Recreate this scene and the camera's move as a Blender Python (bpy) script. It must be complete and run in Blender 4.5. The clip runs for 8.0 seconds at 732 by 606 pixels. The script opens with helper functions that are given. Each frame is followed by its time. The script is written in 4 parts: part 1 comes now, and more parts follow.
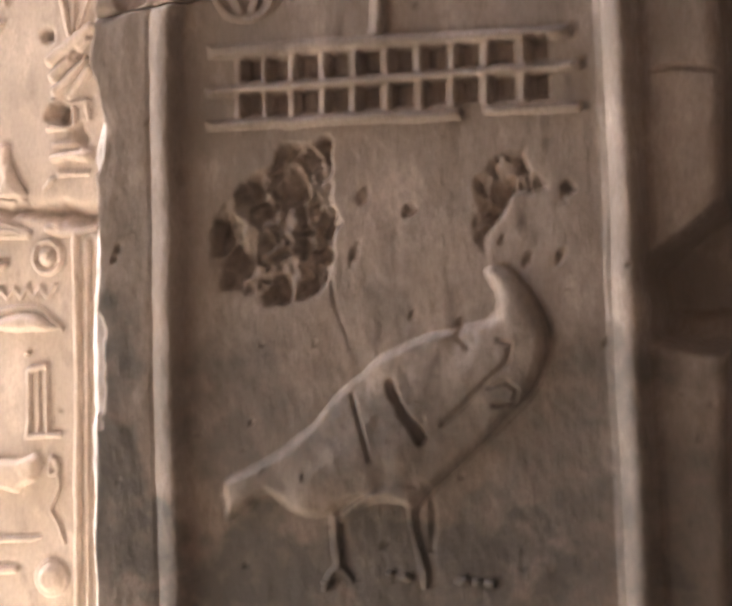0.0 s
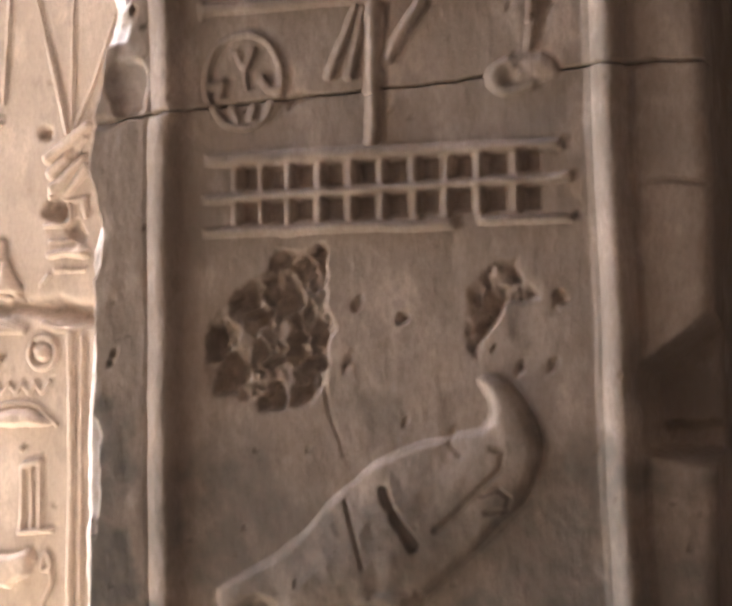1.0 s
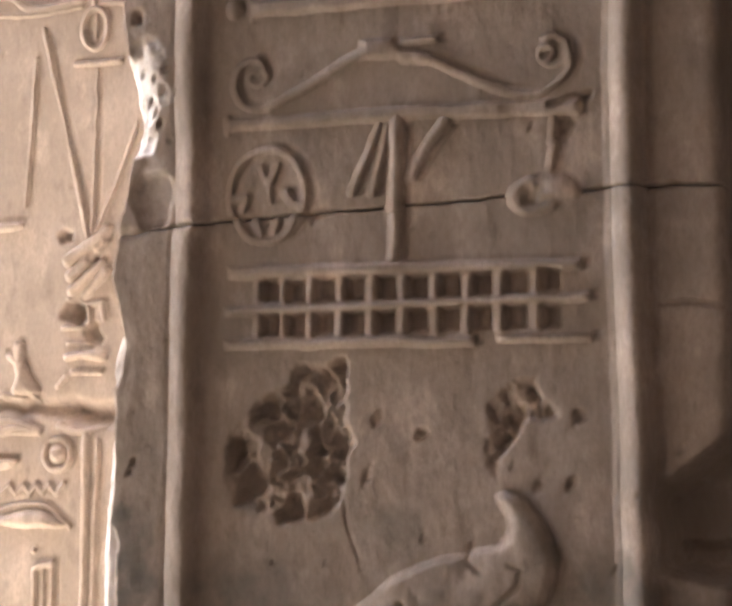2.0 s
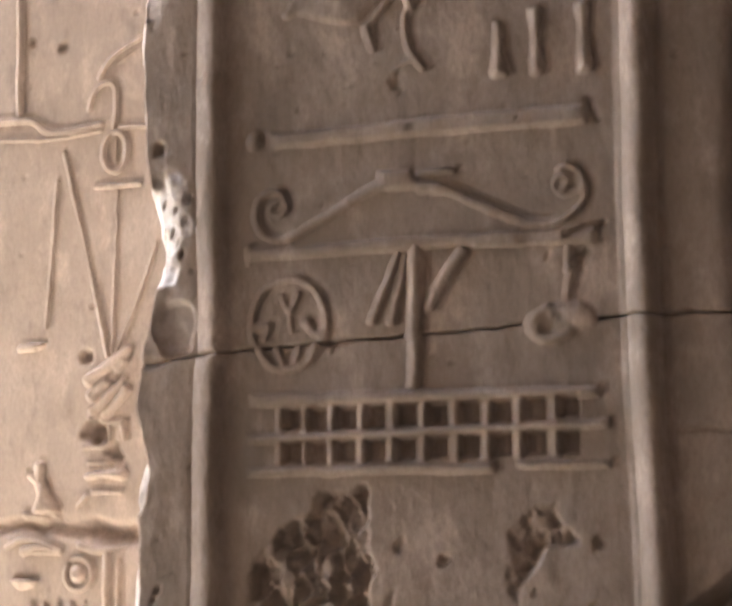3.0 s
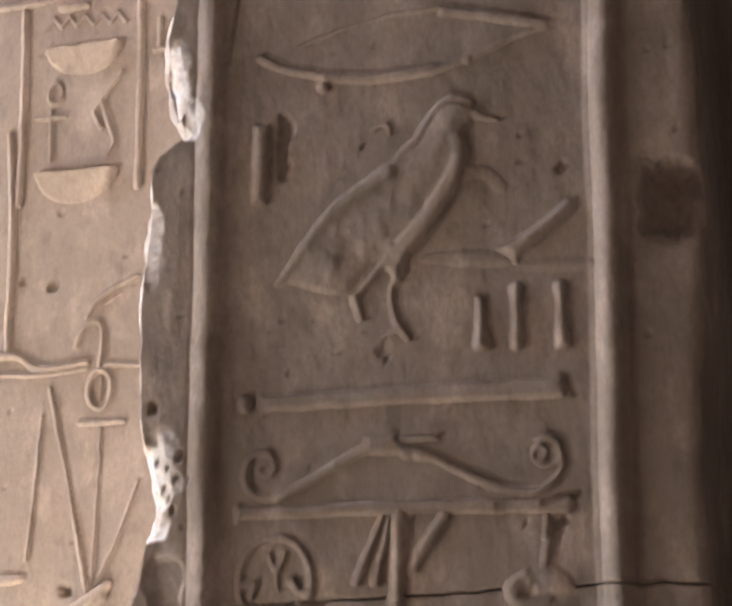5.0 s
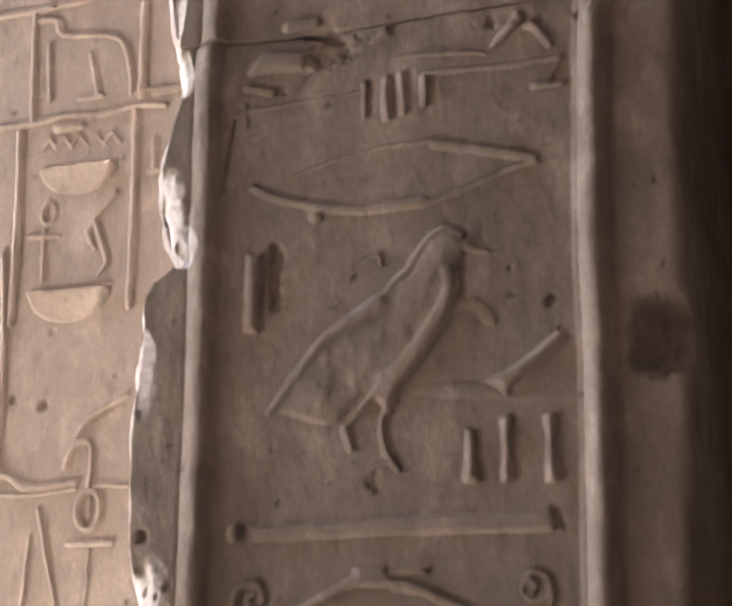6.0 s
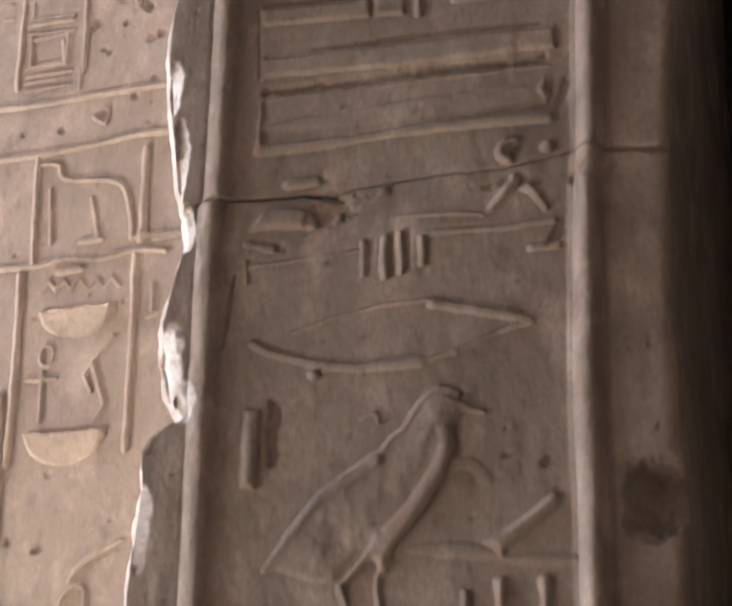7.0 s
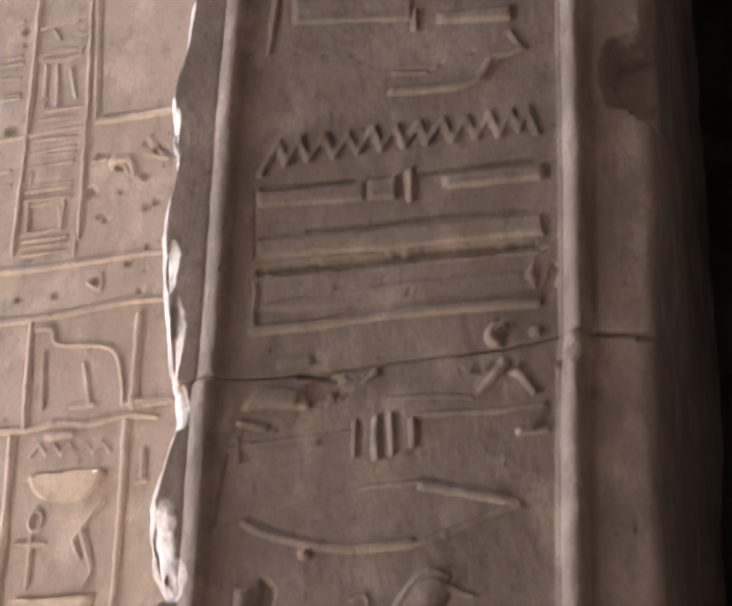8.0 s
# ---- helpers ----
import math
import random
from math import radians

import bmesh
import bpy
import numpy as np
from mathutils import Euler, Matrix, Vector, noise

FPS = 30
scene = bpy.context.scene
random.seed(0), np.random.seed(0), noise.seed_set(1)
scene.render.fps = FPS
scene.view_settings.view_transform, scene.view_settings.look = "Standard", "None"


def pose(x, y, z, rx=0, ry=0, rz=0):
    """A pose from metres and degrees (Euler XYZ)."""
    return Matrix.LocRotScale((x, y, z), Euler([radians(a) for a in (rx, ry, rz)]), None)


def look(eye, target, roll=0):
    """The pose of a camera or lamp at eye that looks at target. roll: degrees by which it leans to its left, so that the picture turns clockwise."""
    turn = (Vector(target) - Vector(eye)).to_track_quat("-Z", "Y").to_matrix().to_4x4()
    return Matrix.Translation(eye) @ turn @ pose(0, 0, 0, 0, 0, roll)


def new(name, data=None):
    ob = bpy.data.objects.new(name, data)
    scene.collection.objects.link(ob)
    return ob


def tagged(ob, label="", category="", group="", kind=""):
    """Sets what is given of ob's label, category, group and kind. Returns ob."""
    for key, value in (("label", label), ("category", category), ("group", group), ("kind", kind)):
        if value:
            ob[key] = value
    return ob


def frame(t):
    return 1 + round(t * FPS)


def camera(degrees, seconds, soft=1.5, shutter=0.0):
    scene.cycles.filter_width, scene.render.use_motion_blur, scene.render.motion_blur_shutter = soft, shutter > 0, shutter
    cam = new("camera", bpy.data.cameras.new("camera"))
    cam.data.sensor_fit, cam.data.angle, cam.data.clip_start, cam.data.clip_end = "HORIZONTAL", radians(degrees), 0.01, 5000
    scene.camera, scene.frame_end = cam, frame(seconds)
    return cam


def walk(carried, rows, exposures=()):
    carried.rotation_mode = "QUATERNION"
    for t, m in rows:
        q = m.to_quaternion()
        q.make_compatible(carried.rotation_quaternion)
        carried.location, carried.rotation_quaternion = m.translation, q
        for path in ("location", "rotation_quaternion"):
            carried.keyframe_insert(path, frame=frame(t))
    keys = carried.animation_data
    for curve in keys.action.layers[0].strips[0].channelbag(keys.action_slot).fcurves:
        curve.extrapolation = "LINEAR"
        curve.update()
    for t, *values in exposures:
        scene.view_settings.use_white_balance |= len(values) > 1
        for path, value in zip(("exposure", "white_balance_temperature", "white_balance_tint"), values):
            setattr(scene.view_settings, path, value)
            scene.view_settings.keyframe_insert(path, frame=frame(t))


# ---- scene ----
import itertools

cam = camera(23.9, 8.0, soft=2.9, shutter=0.3)
PATH = [
    (0, (1.024, -2.022, 1.758), (0.345, -0.141, 1.767), -0.9),
    (0.5, (1.023, -2.038, 1.781), (0.353, -0.154, 1.843), -0.5),
    (1, (1.03, -2.042, 1.794), (0.361, -0.16, 1.893), -0.6),
    (1.5, (1.023, -2.055, 1.804), (0.359, -0.173, 1.934), 0.2),
    (1.7, (1.02, -2.06, 1.812), (0.351, -0.182, 1.975), 0.4),
    (2.8, (1.019, -2.094, 1.853), (0.34, -0.234, 2.135), -0.2),
    (3, (1.021, -2.105, 1.863), (0.341, -0.251, 2.174), -0.2),
    (3.5, (1.033, -2.142, 1.886), (0.362, -0.301, 2.285), -0.4),
    (4, (1.042, -2.174, 1.911), (0.382, -0.344, 2.378), -0.2),
    (4.2, (1.048, -2.177, 1.92), (0.383, -0.354, 2.403), -0.4),
    (5.3, (1.016, -2.24, 1.946), (0.411, -0.416, 2.5), 0.8),
    (5.5, (1.021, -2.232, 1.954), (0.419, -0.414, 2.531), 0.8),
    (6, (1.026, -2.251, 1.975), (0.429, -0.453, 2.615), 0.9),
    (6.5, (1.027, -2.269, 1.995), (0.427, -0.494, 2.696), 1.2),
    (7, (1.03, -2.296, 2.018), (0.455, -0.542, 2.788), 1.5),
    (7.5, (1.03, -2.328, 2.04), (0.475, -0.597, 2.874), 1.4),
    (8, (1.035, -2.366, 2.058), (0.496, -0.672, 2.974), 1.9),
]
walk(cam, [(t, look(eye, target, roll)) for t, eye, target, roll in PATH],
     exposures=[(0, 3.95, 6450, 10), (4, 3.66, 6200, 8), (5.5, 3.58, 6150, 9), (6.5, 3.68, 6150, 9), (8, 3.68, 6050, 9)])

# ---- light ----
SUN_TO = Vector((-0.26, 0.012, 0.966)).normalized()
world = bpy.data.worlds.new("sky")
scene.world = world
world.use_nodes = True
wn = world.node_tree
sky = wn.nodes.new("ShaderNodeTexSky")
sky.sky_type, sky.sun_disc = "NISHITA", False
sky.dust_density, sky.ozone_density = 4.0, 0.6
sky.sun_elevation = math.asin(SUN_TO.z)
sky.sun_rotation = math.atan2(SUN_TO.x, SUN_TO.y)
wn.nodes["Background"].inputs["Strength"].default_value = 0.15
wn.links.new(sky.outputs[0], wn.nodes["Background"].inputs["Color"])
sun = new("sun", bpy.data.lights.new("sun", "SUN"))
sun.data.energy, sun.data.angle, sun.data.color = 3.0, radians(0.6), (1.0, 0.95, 0.87)
sun.matrix_world = look(SUN_TO * 50, (0, 0, 0))


# ---- materials ----
def stone(name, dark, light, fresh_sunlit, grey, streak=0.16, rough=0.9, bump=0.4):
    """Sandstone: two tones of patina, grey stains, vertical streaks, a pale tone where the mesh marks freshly broken
    stone or painted rim sunlight.
    """
    m = bpy.data.materials.new(name)
    m.use_nodes = True
    nt = m.node_tree
    N, L = nt.nodes.new, nt.links.new
    bsdf = nt.nodes["Principled BSDF"]
    bsdf.inputs["Roughness"].default_value = rough
    bsdf.inputs["Specular IOR Level"].default_value = 0.25
    pos = N("ShaderNodeNewGeometry").outputs["Position"]

    def noise_tex(scale, detail, stretch=(1, 1, 1), offset=0.0):
        mp = N("ShaderNodeMapping")
        mp.inputs["Scale"].default_value = stretch
        mp.inputs["Location"].default_value = (offset, offset * 0.7, -offset)
        L(pos, mp.inputs["Vector"])
        n = N("ShaderNodeTexNoise")
        n.inputs["Scale"].default_value, n.inputs["Detail"].default_value = scale, detail
        n.inputs["Roughness"].default_value = 0.6
        L(mp.outputs[0], n.inputs["Vector"])
        return n.outputs["Fac"]

    def ramp(fac, lo, hi):
        r = N("ShaderNodeMapRange")
        r.interpolation_type = "SMOOTHSTEP"
        r.inputs["From Min"].default_value, r.inputs["From Max"].default_value = lo, hi
        L(fac, r.inputs["Value"])
        return r.outputs["Result"]

    def mix(fac, a, b, kind="MIX"):
        x = N("ShaderNodeMix")
        x.data_type, x.blend_type = "RGBA", kind
        for socket, v in ((x.inputs[0], fac), (x.inputs[6], a), (x.inputs[7], b)):
            if isinstance(v, bpy.types.NodeSocket):
                L(v, socket)
            elif isinstance(v, (int, float)):
                socket.default_value = v
            else:
                socket.default_value = (*v, 1)
        return x.outputs[2]

    c = mix(ramp(noise_tex(3.2, 6), 0.35, 0.68), dark, light)
    c = mix(ramp(noise_tex(5.0, 5, offset=3.1), 0.45, 0.7), c, mix(0.4, c, grey))
    st = N("ShaderNodeMath")
    st.operation = "MULTIPLY"
    L(ramp(noise_tex(60, 4, (1, 1, 0.07)), 0.42, 0.72), st.inputs[0])
    st.inputs[1].default_value = streak
    c = mix(st.outputs[0], c, light)
    c = mix(ramp(noise_tex(34, 5, (1, 1, 0.45), 1.7), 0.5, 0.8), c, [v * 0.72 for v in dark])
    c = mix(ramp(noise_tex(11, 5, (1, 1, 0.6), 5.2), 0.50, 0.70), c, [v * 1.18 for v in light])
    c = mix(ramp(noise_tex(150, 3, (1, 1, 0.5)), 0.2, 0.7), mix(0.5, c, [v * 0.8 for v in dark]), c)
    at = N("ShaderNodeAttribute")
    at.attribute_name = "fresh_sunlit"
    c = mix(at.outputs["Fac"], c, mix(ramp(noise_tex(40, 4), 0.3, 0.75), fresh_sunlit, light))
    damp = N("ShaderNodeMath")
    damp.operation = "MULTIPLY"
    L(at.outputs["Fac"], damp.inputs[0])
    damp.inputs[1].default_value = -1.0
    c = mix(damp.outputs[0], c, grey)
    L(c, bsdf.inputs["Base Color"])
    b1 = N("ShaderNodeBump")
    b1.inputs["Strength"].default_value, b1.inputs["Distance"].default_value = bump, 0.004
    L(noise_tex(90, 6, (1, 1, 0.55)), b1.inputs["Height"])
    b2 = N("ShaderNodeBump")
    b2.inputs["Strength"].default_value, b2.inputs["Distance"].default_value = bump * 0.4, 0.0006
    L(noise_tex(420, 4), b2.inputs["Height"])
    L(b1.outputs[0], b2.inputs["Normal"])
    L(b2.outputs[0], bsdf.inputs["Normal"])
    return m


M_PILLAR = stone("weathered_brown_sandstone", (0.325, 0.258, 0.208), (0.45, 0.365, 0.302), (0.82, 0.77, 0.73), (0.155, 0.137, 0.117))
M_WALL = stone("pale_warm_sandstone", (0.44, 0.35, 0.28), (0.53, 0.43, 0.352), (0.62, 0.52, 0.43), (0.40, 0.32, 0.26), streak=0.25)
# Sandstone with the passage's shade put into a darker colour.
M_SHADE = stone("shade_dark_sandstone", (0.105, 0.08, 0.06), (0.155, 0.12, 0.094), (0.3, 0.26, 0.2), (0.08, 0.07, 0.06))
M_SAND = stone("pale_sandy_ground", (0.49, 0.455, 0.41), (0.58, 0.545, 0.495), (0.6, 0.5, 0.4), (0.42, 0.385, 0.34), streak=0.0)


# ---- shape tools ----
class Field:
    """Smooth lattice noise, worked out for whole arrays at once."""

    def __init__(self, seed):
        self.v = np.random.RandomState(seed).rand(64, 64)

    def at(self, x, z):
        i, j = np.floor(x).astype(int), np.floor(z).astype(int)
        a, b = x - i, z - j
        a, b = a * a * (3 - 2 * a), b * b * (3 - 2 * b)
        v = self.v
        i0, i1, j0, j1 = i % 64, (i + 1) % 64, j % 64, (j + 1) % 64
        return (v[i0, j0] * (1 - a) + v[i1, j0] * a) * (1 - b) + (v[i0, j1] * (1 - a) + v[i1, j1] * a) * b - 0.5

    def rough(self, x, z, scale, octaves=4):
        out, amp = 0, 1.0
        for k in range(octaves):
            out = out + amp * self.at(x * scale + 7.3 * k, z * scale + 3.1 * k)
            scale, amp = scale * 2.03, amp * 0.52
        return out


F1, F2, F3 = Field(1), Field(2), Field(3)


def step(v, lo, hi):
    t = np.clip((v - lo) / (hi - lo), 0, 1)
    return t * t * (3 - 2 * t)


def smooth_line(pts, closed=False, n=5):
    """A rounded line through the points."""
    p = [np.array(q, float) for q in pts]
    if len(p) < 3:
        return np.array(p)
    out, m = [], len(p)
    for k in range(m if closed else m - 1):
        a, b = p[k], p[(k + 1) % m]
        before = p[(k - 1) % m] if closed or k else a
        after = p[(k + 2) % m] if closed or k + 2 < m else b
        for s in range(n):
            t = s / n
            out.append(0.5 * (2 * a + (b - before) * t + (2 * before - 5 * a + 4 * b - after) * t * t
                              + (3 * a - before - 3 * b + after) * t ** 3))
    if not closed:
        out.append(p[-1])
    return np.array(out)


def line_distance(X, Z, line, closed=False):
    """Distance to a line, and how far along it (0 to 1)."""
    best, along = np.full(X.shape, 9.0), np.zeros(X.shape)
    m = len(line) if closed else len(line) - 1
    for k in range(m):
        a, b = line[k], line[(k + 1) % len(line)]
        d = b - a
        t = np.clip(((X - a[0]) * d[0] + (Z - a[1]) * d[1]) / (d @ d + 1e-12), 0, 1)
        r = np.hypot(X - a[0] - t * d[0], Z - a[1] - t * d[1])
        along = np.where(r < best, (k + t) / m, along)
        best = np.minimum(best, r)
    return best, along


def inside(X, Z, line):
    odd = np.zeros(X.shape, bool)
    for k in range(len(line)):
        a, b = line[k - 1], line[k]
        cross = (a[1] > Z) != (b[1] > Z)
        odd ^= cross & (X < (b[0] - a[0]) * (Z - a[1]) / (b[1] - a[1] + 1e-12) + a[0])
    return odd


def stroke(pts, r0, r1=None, h=0.010, sharp=False, base=0.0):
    """A raised (h above 0) or cut (h below 0) line of half-width r0 to r1."""
    line = np.array(pts, float) if sharp else smooth_line(pts)
    r1 = r0 if r1 is None else r1

    def height(X, Z):
        d, s = line_distance(X, Z, line)
        r = r0 + (r1 - r0) * s
        return np.minimum(np.abs(h), 0.65 * r) * np.where(d < r, step(-d / r, -1.0, -0.4), np.maximum(1 - d / r, -0.5)) + base * step(-d / r, -1.0, -0.6)
    return height, line, max(r0, r1)


def ring(cx, cz, rx, rz, r, h=0.010, start=0, turn=360, spiral=0.0):
    pts = [(cx + rx * (1 - spiral * k / 24) * math.cos(radians(start + turn * k / 24)),
            cz + rz * (1 - spiral * k / 24) * math.sin(radians(start + turn * k / 24))) for k in range(25)]
    return stroke(pts, r, h=h, sharp=True)


def body(pts, h=0.012, edge=0.012, bulge=0.004, sharp=False):
    """A raised filled outline with rounded edges."""
    line = np.array(pts, float) if sharp else smooth_line(pts, True)

    def height(X, Z):
        d, _ = line_distance(X, Z, line, True)
        d = np.where(inside(X, Z, line), d, -d)
        return np.where(d > 0, h * step(d, 0, max(edge, h)) + bulge * np.clip(d / 0.06, 0, 1), np.maximum(d * 0.7, -0.006))
    return height, line, 0.004


def disc(cx, cz, r, h=0.010, rz=None):
    return body([(cx + r * math.cos(radians(30 * k)), cz + (rz or r) * math.sin(radians(30 * k))) for k in range(12)], h, r * 0.6, 0, True)


def grooves(X, Z, shapes, shift, deepest):
    """How far the ground is cut away beside the raised shapes, on the side that shift names."""
    high, cut = np.full(X.shape, -0.006), np.zeros(X.shape)
    ax, bx, az, bz = X.min(), X.max(), Z.min(), Z.max()
    for height, line, r in shapes:
        (x0, z0), (x1, z1) = line.min(0) - r - 0.004, line.max(0) + r + 0.004 + np.abs(shift)
        if x1 < ax or x0 > bx or z1 < az or z0 > bz:
            continue
        m = (X > x0) & (X < x1) & (Z > z0) & (Z < z1)
        if m.any():
            x, z = X[m], Z[m]
            high[m] = np.maximum(high[m], height(x, z))
            for part_way, weight in ((0.4, 1.0), (0.7, 0.75), (1.0, 0.45)):
                cut[m] = np.maximum(cut[m], weight * height(x - part_way * shift[0], z - part_way * shift[1]))
    return np.clip(cut, 0, deepest) * (1 - step(high, -0.0015, 0.0005))


def mesh_from_grid(name, V, keep, material, parent, label="", fresh_sunlit=None):
    """A mesh from rows and columns of points (rows, columns, 3); keep says which cells stay."""
    rows, cols = V.shape[:2]
    idx = np.arange(rows * cols).reshape(rows, cols)
    quads = np.stack([idx[:-1, :-1], idx[:-1, 1:], idx[1:, 1:], idx[1:, :-1]], -1)
    quads = quads[keep] if keep is not None else quads.reshape(-1, 4)
    used = np.unique(quads)
    new_id = np.zeros(rows * cols, int)
    new_id[used] = np.arange(len(used))
    quads = new_id[quads]
    me = bpy.data.meshes.new(name)
    me.vertices.add(len(used))
    me.vertices.foreach_set("co", V.reshape(-1, 3)[used].astype(np.float32).ravel())
    me.loops.add(quads.size)
    me.loops.foreach_set("vertex_index", quads.astype(np.int32).ravel())
    me.polygons.add(len(quads))
    me.polygons.foreach_set("loop_start", np.arange(0, quads.size, 4, dtype=np.int32))
    if fresh_sunlit is not None:
        at = me.attributes.new("fresh_sunlit", "FLOAT", "POINT")
        at.data.foreach_set("value", fresh_sunlit.ravel()[used].astype(np.float32))
    me.update(calc_edges=True)
    me.polygons.foreach_set("use_smooth", np.ones(len(quads), bool))
    me.materials.append(material)
    ob = new(name, me)
    ob.parent = parent
    if label:
        tagged(ob, label)
    return ob


def highest(shapes, box, X, Z, Xw, Zw):
    h = np.full(X.shape, -0.006)
    for (height, line, r), (x0, z0, x1, z1) in zip(shapes, box):
        m = (X > x0) & (X < x1) & (Z > z0) & (Z < z1)
        if m.any():
            h[m] = np.maximum(h[m], height(Xw[m], Zw[m]))
    return h


def carving(name, shapes, parent, ground, material, cell=0.0026, label="", wear=0.0012, zlim=None, lift=1.0, tone=None, lean=0.007):
    """One raised sign: the highest of its shapes, worn, its face leaning towards the court, lying on the face that ground(X, Z) gives."""
    box = np.array([[*(line.min(0) - r - 0.004), *(line.max(0) + r + 0.004)] for _, line, r in shapes])
    x0, z0, x1, z1 = *box[:, :2].min(0), *box[:, 2:].max(0)
    X, Z = np.meshgrid(np.arange(x0, x1 + cell, cell), np.arange(z0, z1 + cell, cell))
    Xw, Zw = X + 0.0030 * F1.rough(X, Z, 30, 3), Z + 0.0030 * F3.rough(X, Z, 30, 3)
    h = highest(shapes, box, X, Z, Xw, Zw)
    leaning = [np.clip(highest(shapes, box, X - k * lean, Z, Xw - k * lean, Zw), 0, 1) for k in (0.5, 1.0)]
    h = np.where(h > 0, (h + leaning[0] + leaning[1]) / 3, h)
    h = np.where(h > 0, lift * h * (0.95 + 0.35 * F2.rough(X, Z, 12, 4)) + wear * 0.7 * F3.rough(X, Z, 80, 3) * np.clip(h / 0.004, 0, 1), h)
    h = h - 0.006 * np.clip(F1.rough(X + 3, Z, 8, 3) - 0.12, 0, 1)
    V = np.stack([X, ground(X, Z) - h, Z], -1)
    hi = np.maximum.reduce([h[:-1, :-1], h[:-1, 1:], h[1:, 1:], h[1:, :-1]])
    keep = hi > 0.0
    if zlim is not None:
        zc = Z[:-1, :-1]
        keep &= (zc > zlim(X[:-1, :-1]))
    return mesh_from_grid(name, V, keep, material, parent, label, np.zeros(X.shape) if tone is None else tone(X, Z))


def slab(name, lo, hi, material, label="", category="", kind="structure", parent=None):
    """A stone slab or wall between two corners, its edges eased."""
    bm = bmesh.new()
    bmesh.ops.create_cube(bm, size=1)
    for v in bm.verts:
        v.co = [(a + b) / 2 + c * (b - a) for a, b, c in zip(lo, hi, v.co)]
    bmesh.ops.bevel(bm, geom=bm.edges[:], offset=0.02, segments=2, affect="EDGES")
    me = bpy.data.meshes.new(name)
    bm.to_mesh(me)
    bm.free()
    me.materials.append(material)
    ob = new(name, me)
    ob.parent = parent
    return tagged(ob, label, category, kind=kind if parent is None else "")


# ---- the pillar ----
pillar = tagged(new("stone_pier"), "weathered brown sandstone pillar with raised carved signs, chipped edge", "stone pier")

EDGE = sorted([(-0.085, 2.155), (-0.089, 2.093), (-0.073, 2.019), (-0.088, 1.964), (-0.082, 1.909), (-0.089, 1.829), (-0.099, 1.743), (-0.099, 1.651), (-0.099, 1.558), (-0.104, 1.466), (-0.102, 1.386)]
              + [(-0.084, 2.814), (-0.091, 2.686), (-0.091, 2.532), (-0.086, 2.436), (-0.054, 2.313), (-0.067, 2.254)]
              + [(-0.038, 3.157), (-0.058, 3.089), (-0.071, 3.028), (-0.049, 2.910), (-0.024, 2.869), (-0.072, 2.837), (-0.083, 2.756)]
              + [(-0.074, 3.989), (-0.100, 3.807), (-0.078, 3.656), (-0.094, 3.545), (-0.076, 3.388), (-0.058, 3.282), (-0.041, 3.188)], key=lambda p: p[1])
CRACK_LOW = [(-0.069, 2.150), (0.016, 2.159), (0.127, 2.166), (0.195, 2.168), (0.326, 2.172), (0.428, 2.176), (0.598, 2.182), (0.720, 2.178)]
CRACK_HIGH = [(-0.045, 3.228), (-0.008, 3.230), (0.173, 3.223), (0.344, 3.230), (0.494, 3.230), (0.597, 3.246), (0.740, 3.230)]
# long narrow cuts and bigger scars: centre x, z, half-widths, depth
SCARS = [(*c, *s) for c, s in zip([(-0.052, 1.843), (0.352, 1.882), (0.291, 1.904), (0.277, 1.829), (0.551, 1.897), (0.501, 1.820), (0.541, 1.819), (0.351, 1.646), (0.472, 1.652), (0.368, 1.623)],
         [(.007,.018,.012), (.011,.009,.010), (.008,.012,.006), (.006,.018,.006), (.011,.012,.010), (.007,.013,.008), (.006,.011,.007), (.002,.004,.002), (.002,.002,.002), (.002,.003,.002)])]
SCARS += [(*c, *s) for c, s in zip([(0.536, 2.259), (0.497, 2.178)] + [(0.214, 3.195), (0.506, 3.257), (0.581, 3.342), (0.494, 3.206), (0.570, 3.112), (0.624, 3.211), (0.730, 3.231)], [(.014,.018,.009), (.014,.012,.006), (.045,.03,.010), (.012,.012,.010), (.01,.04,.006), (.05,.012,.006), (.01,.02,.008), (.03,.022,.008), (.02,.012,.010)])]
SCARS += [(*c, *s) for c, s in zip([(0.550, 2.758), (0.291, 2.518), (0.494, 2.774)], [(.008,.012,.008), (.012,.015,.006), (.01,.006,.004)])]
HOLES = [(smooth_line(p, True, 4), d, w, n) for p, d, w, n in (
    ([(0.637, 1.806), (0.675, 1.838), (0.724, 1.874), (0.767, 1.894), (0.764, 1.712), (0.689, 1.706), (0.651, 1.716), (0.642, 1.762)], .085, .020, .004),
    ([(0.652, 1.746), (0.765, 1.752), (0.764, 1.715), (0.689, 1.710), (0.654, 1.718)], .016, .012, .006),
    ([(0.657, 2.748), (0.680, 2.759), (0.790, 2.748), (0.790, 2.657), (0.689, 2.640), (0.651, 2.651)], .085, .050, .022),
    ([(-0.059, 2.226), (-0.007, 2.230), (-0.003, 2.165), (-0.047, 2.160)], .010, .008, .008), ([(-0.064, 2.458), (-0.051, 2.459), (-0.051, 2.441), (-0.064, 2.441)], .012, .008, .006),
    ([(0.680, 3.770), (0.712, 3.793), (0.781, 3.790), (0.773, 3.616), (0.714, 3.646), (0.680, 3.663)], .080, .026, .010))]
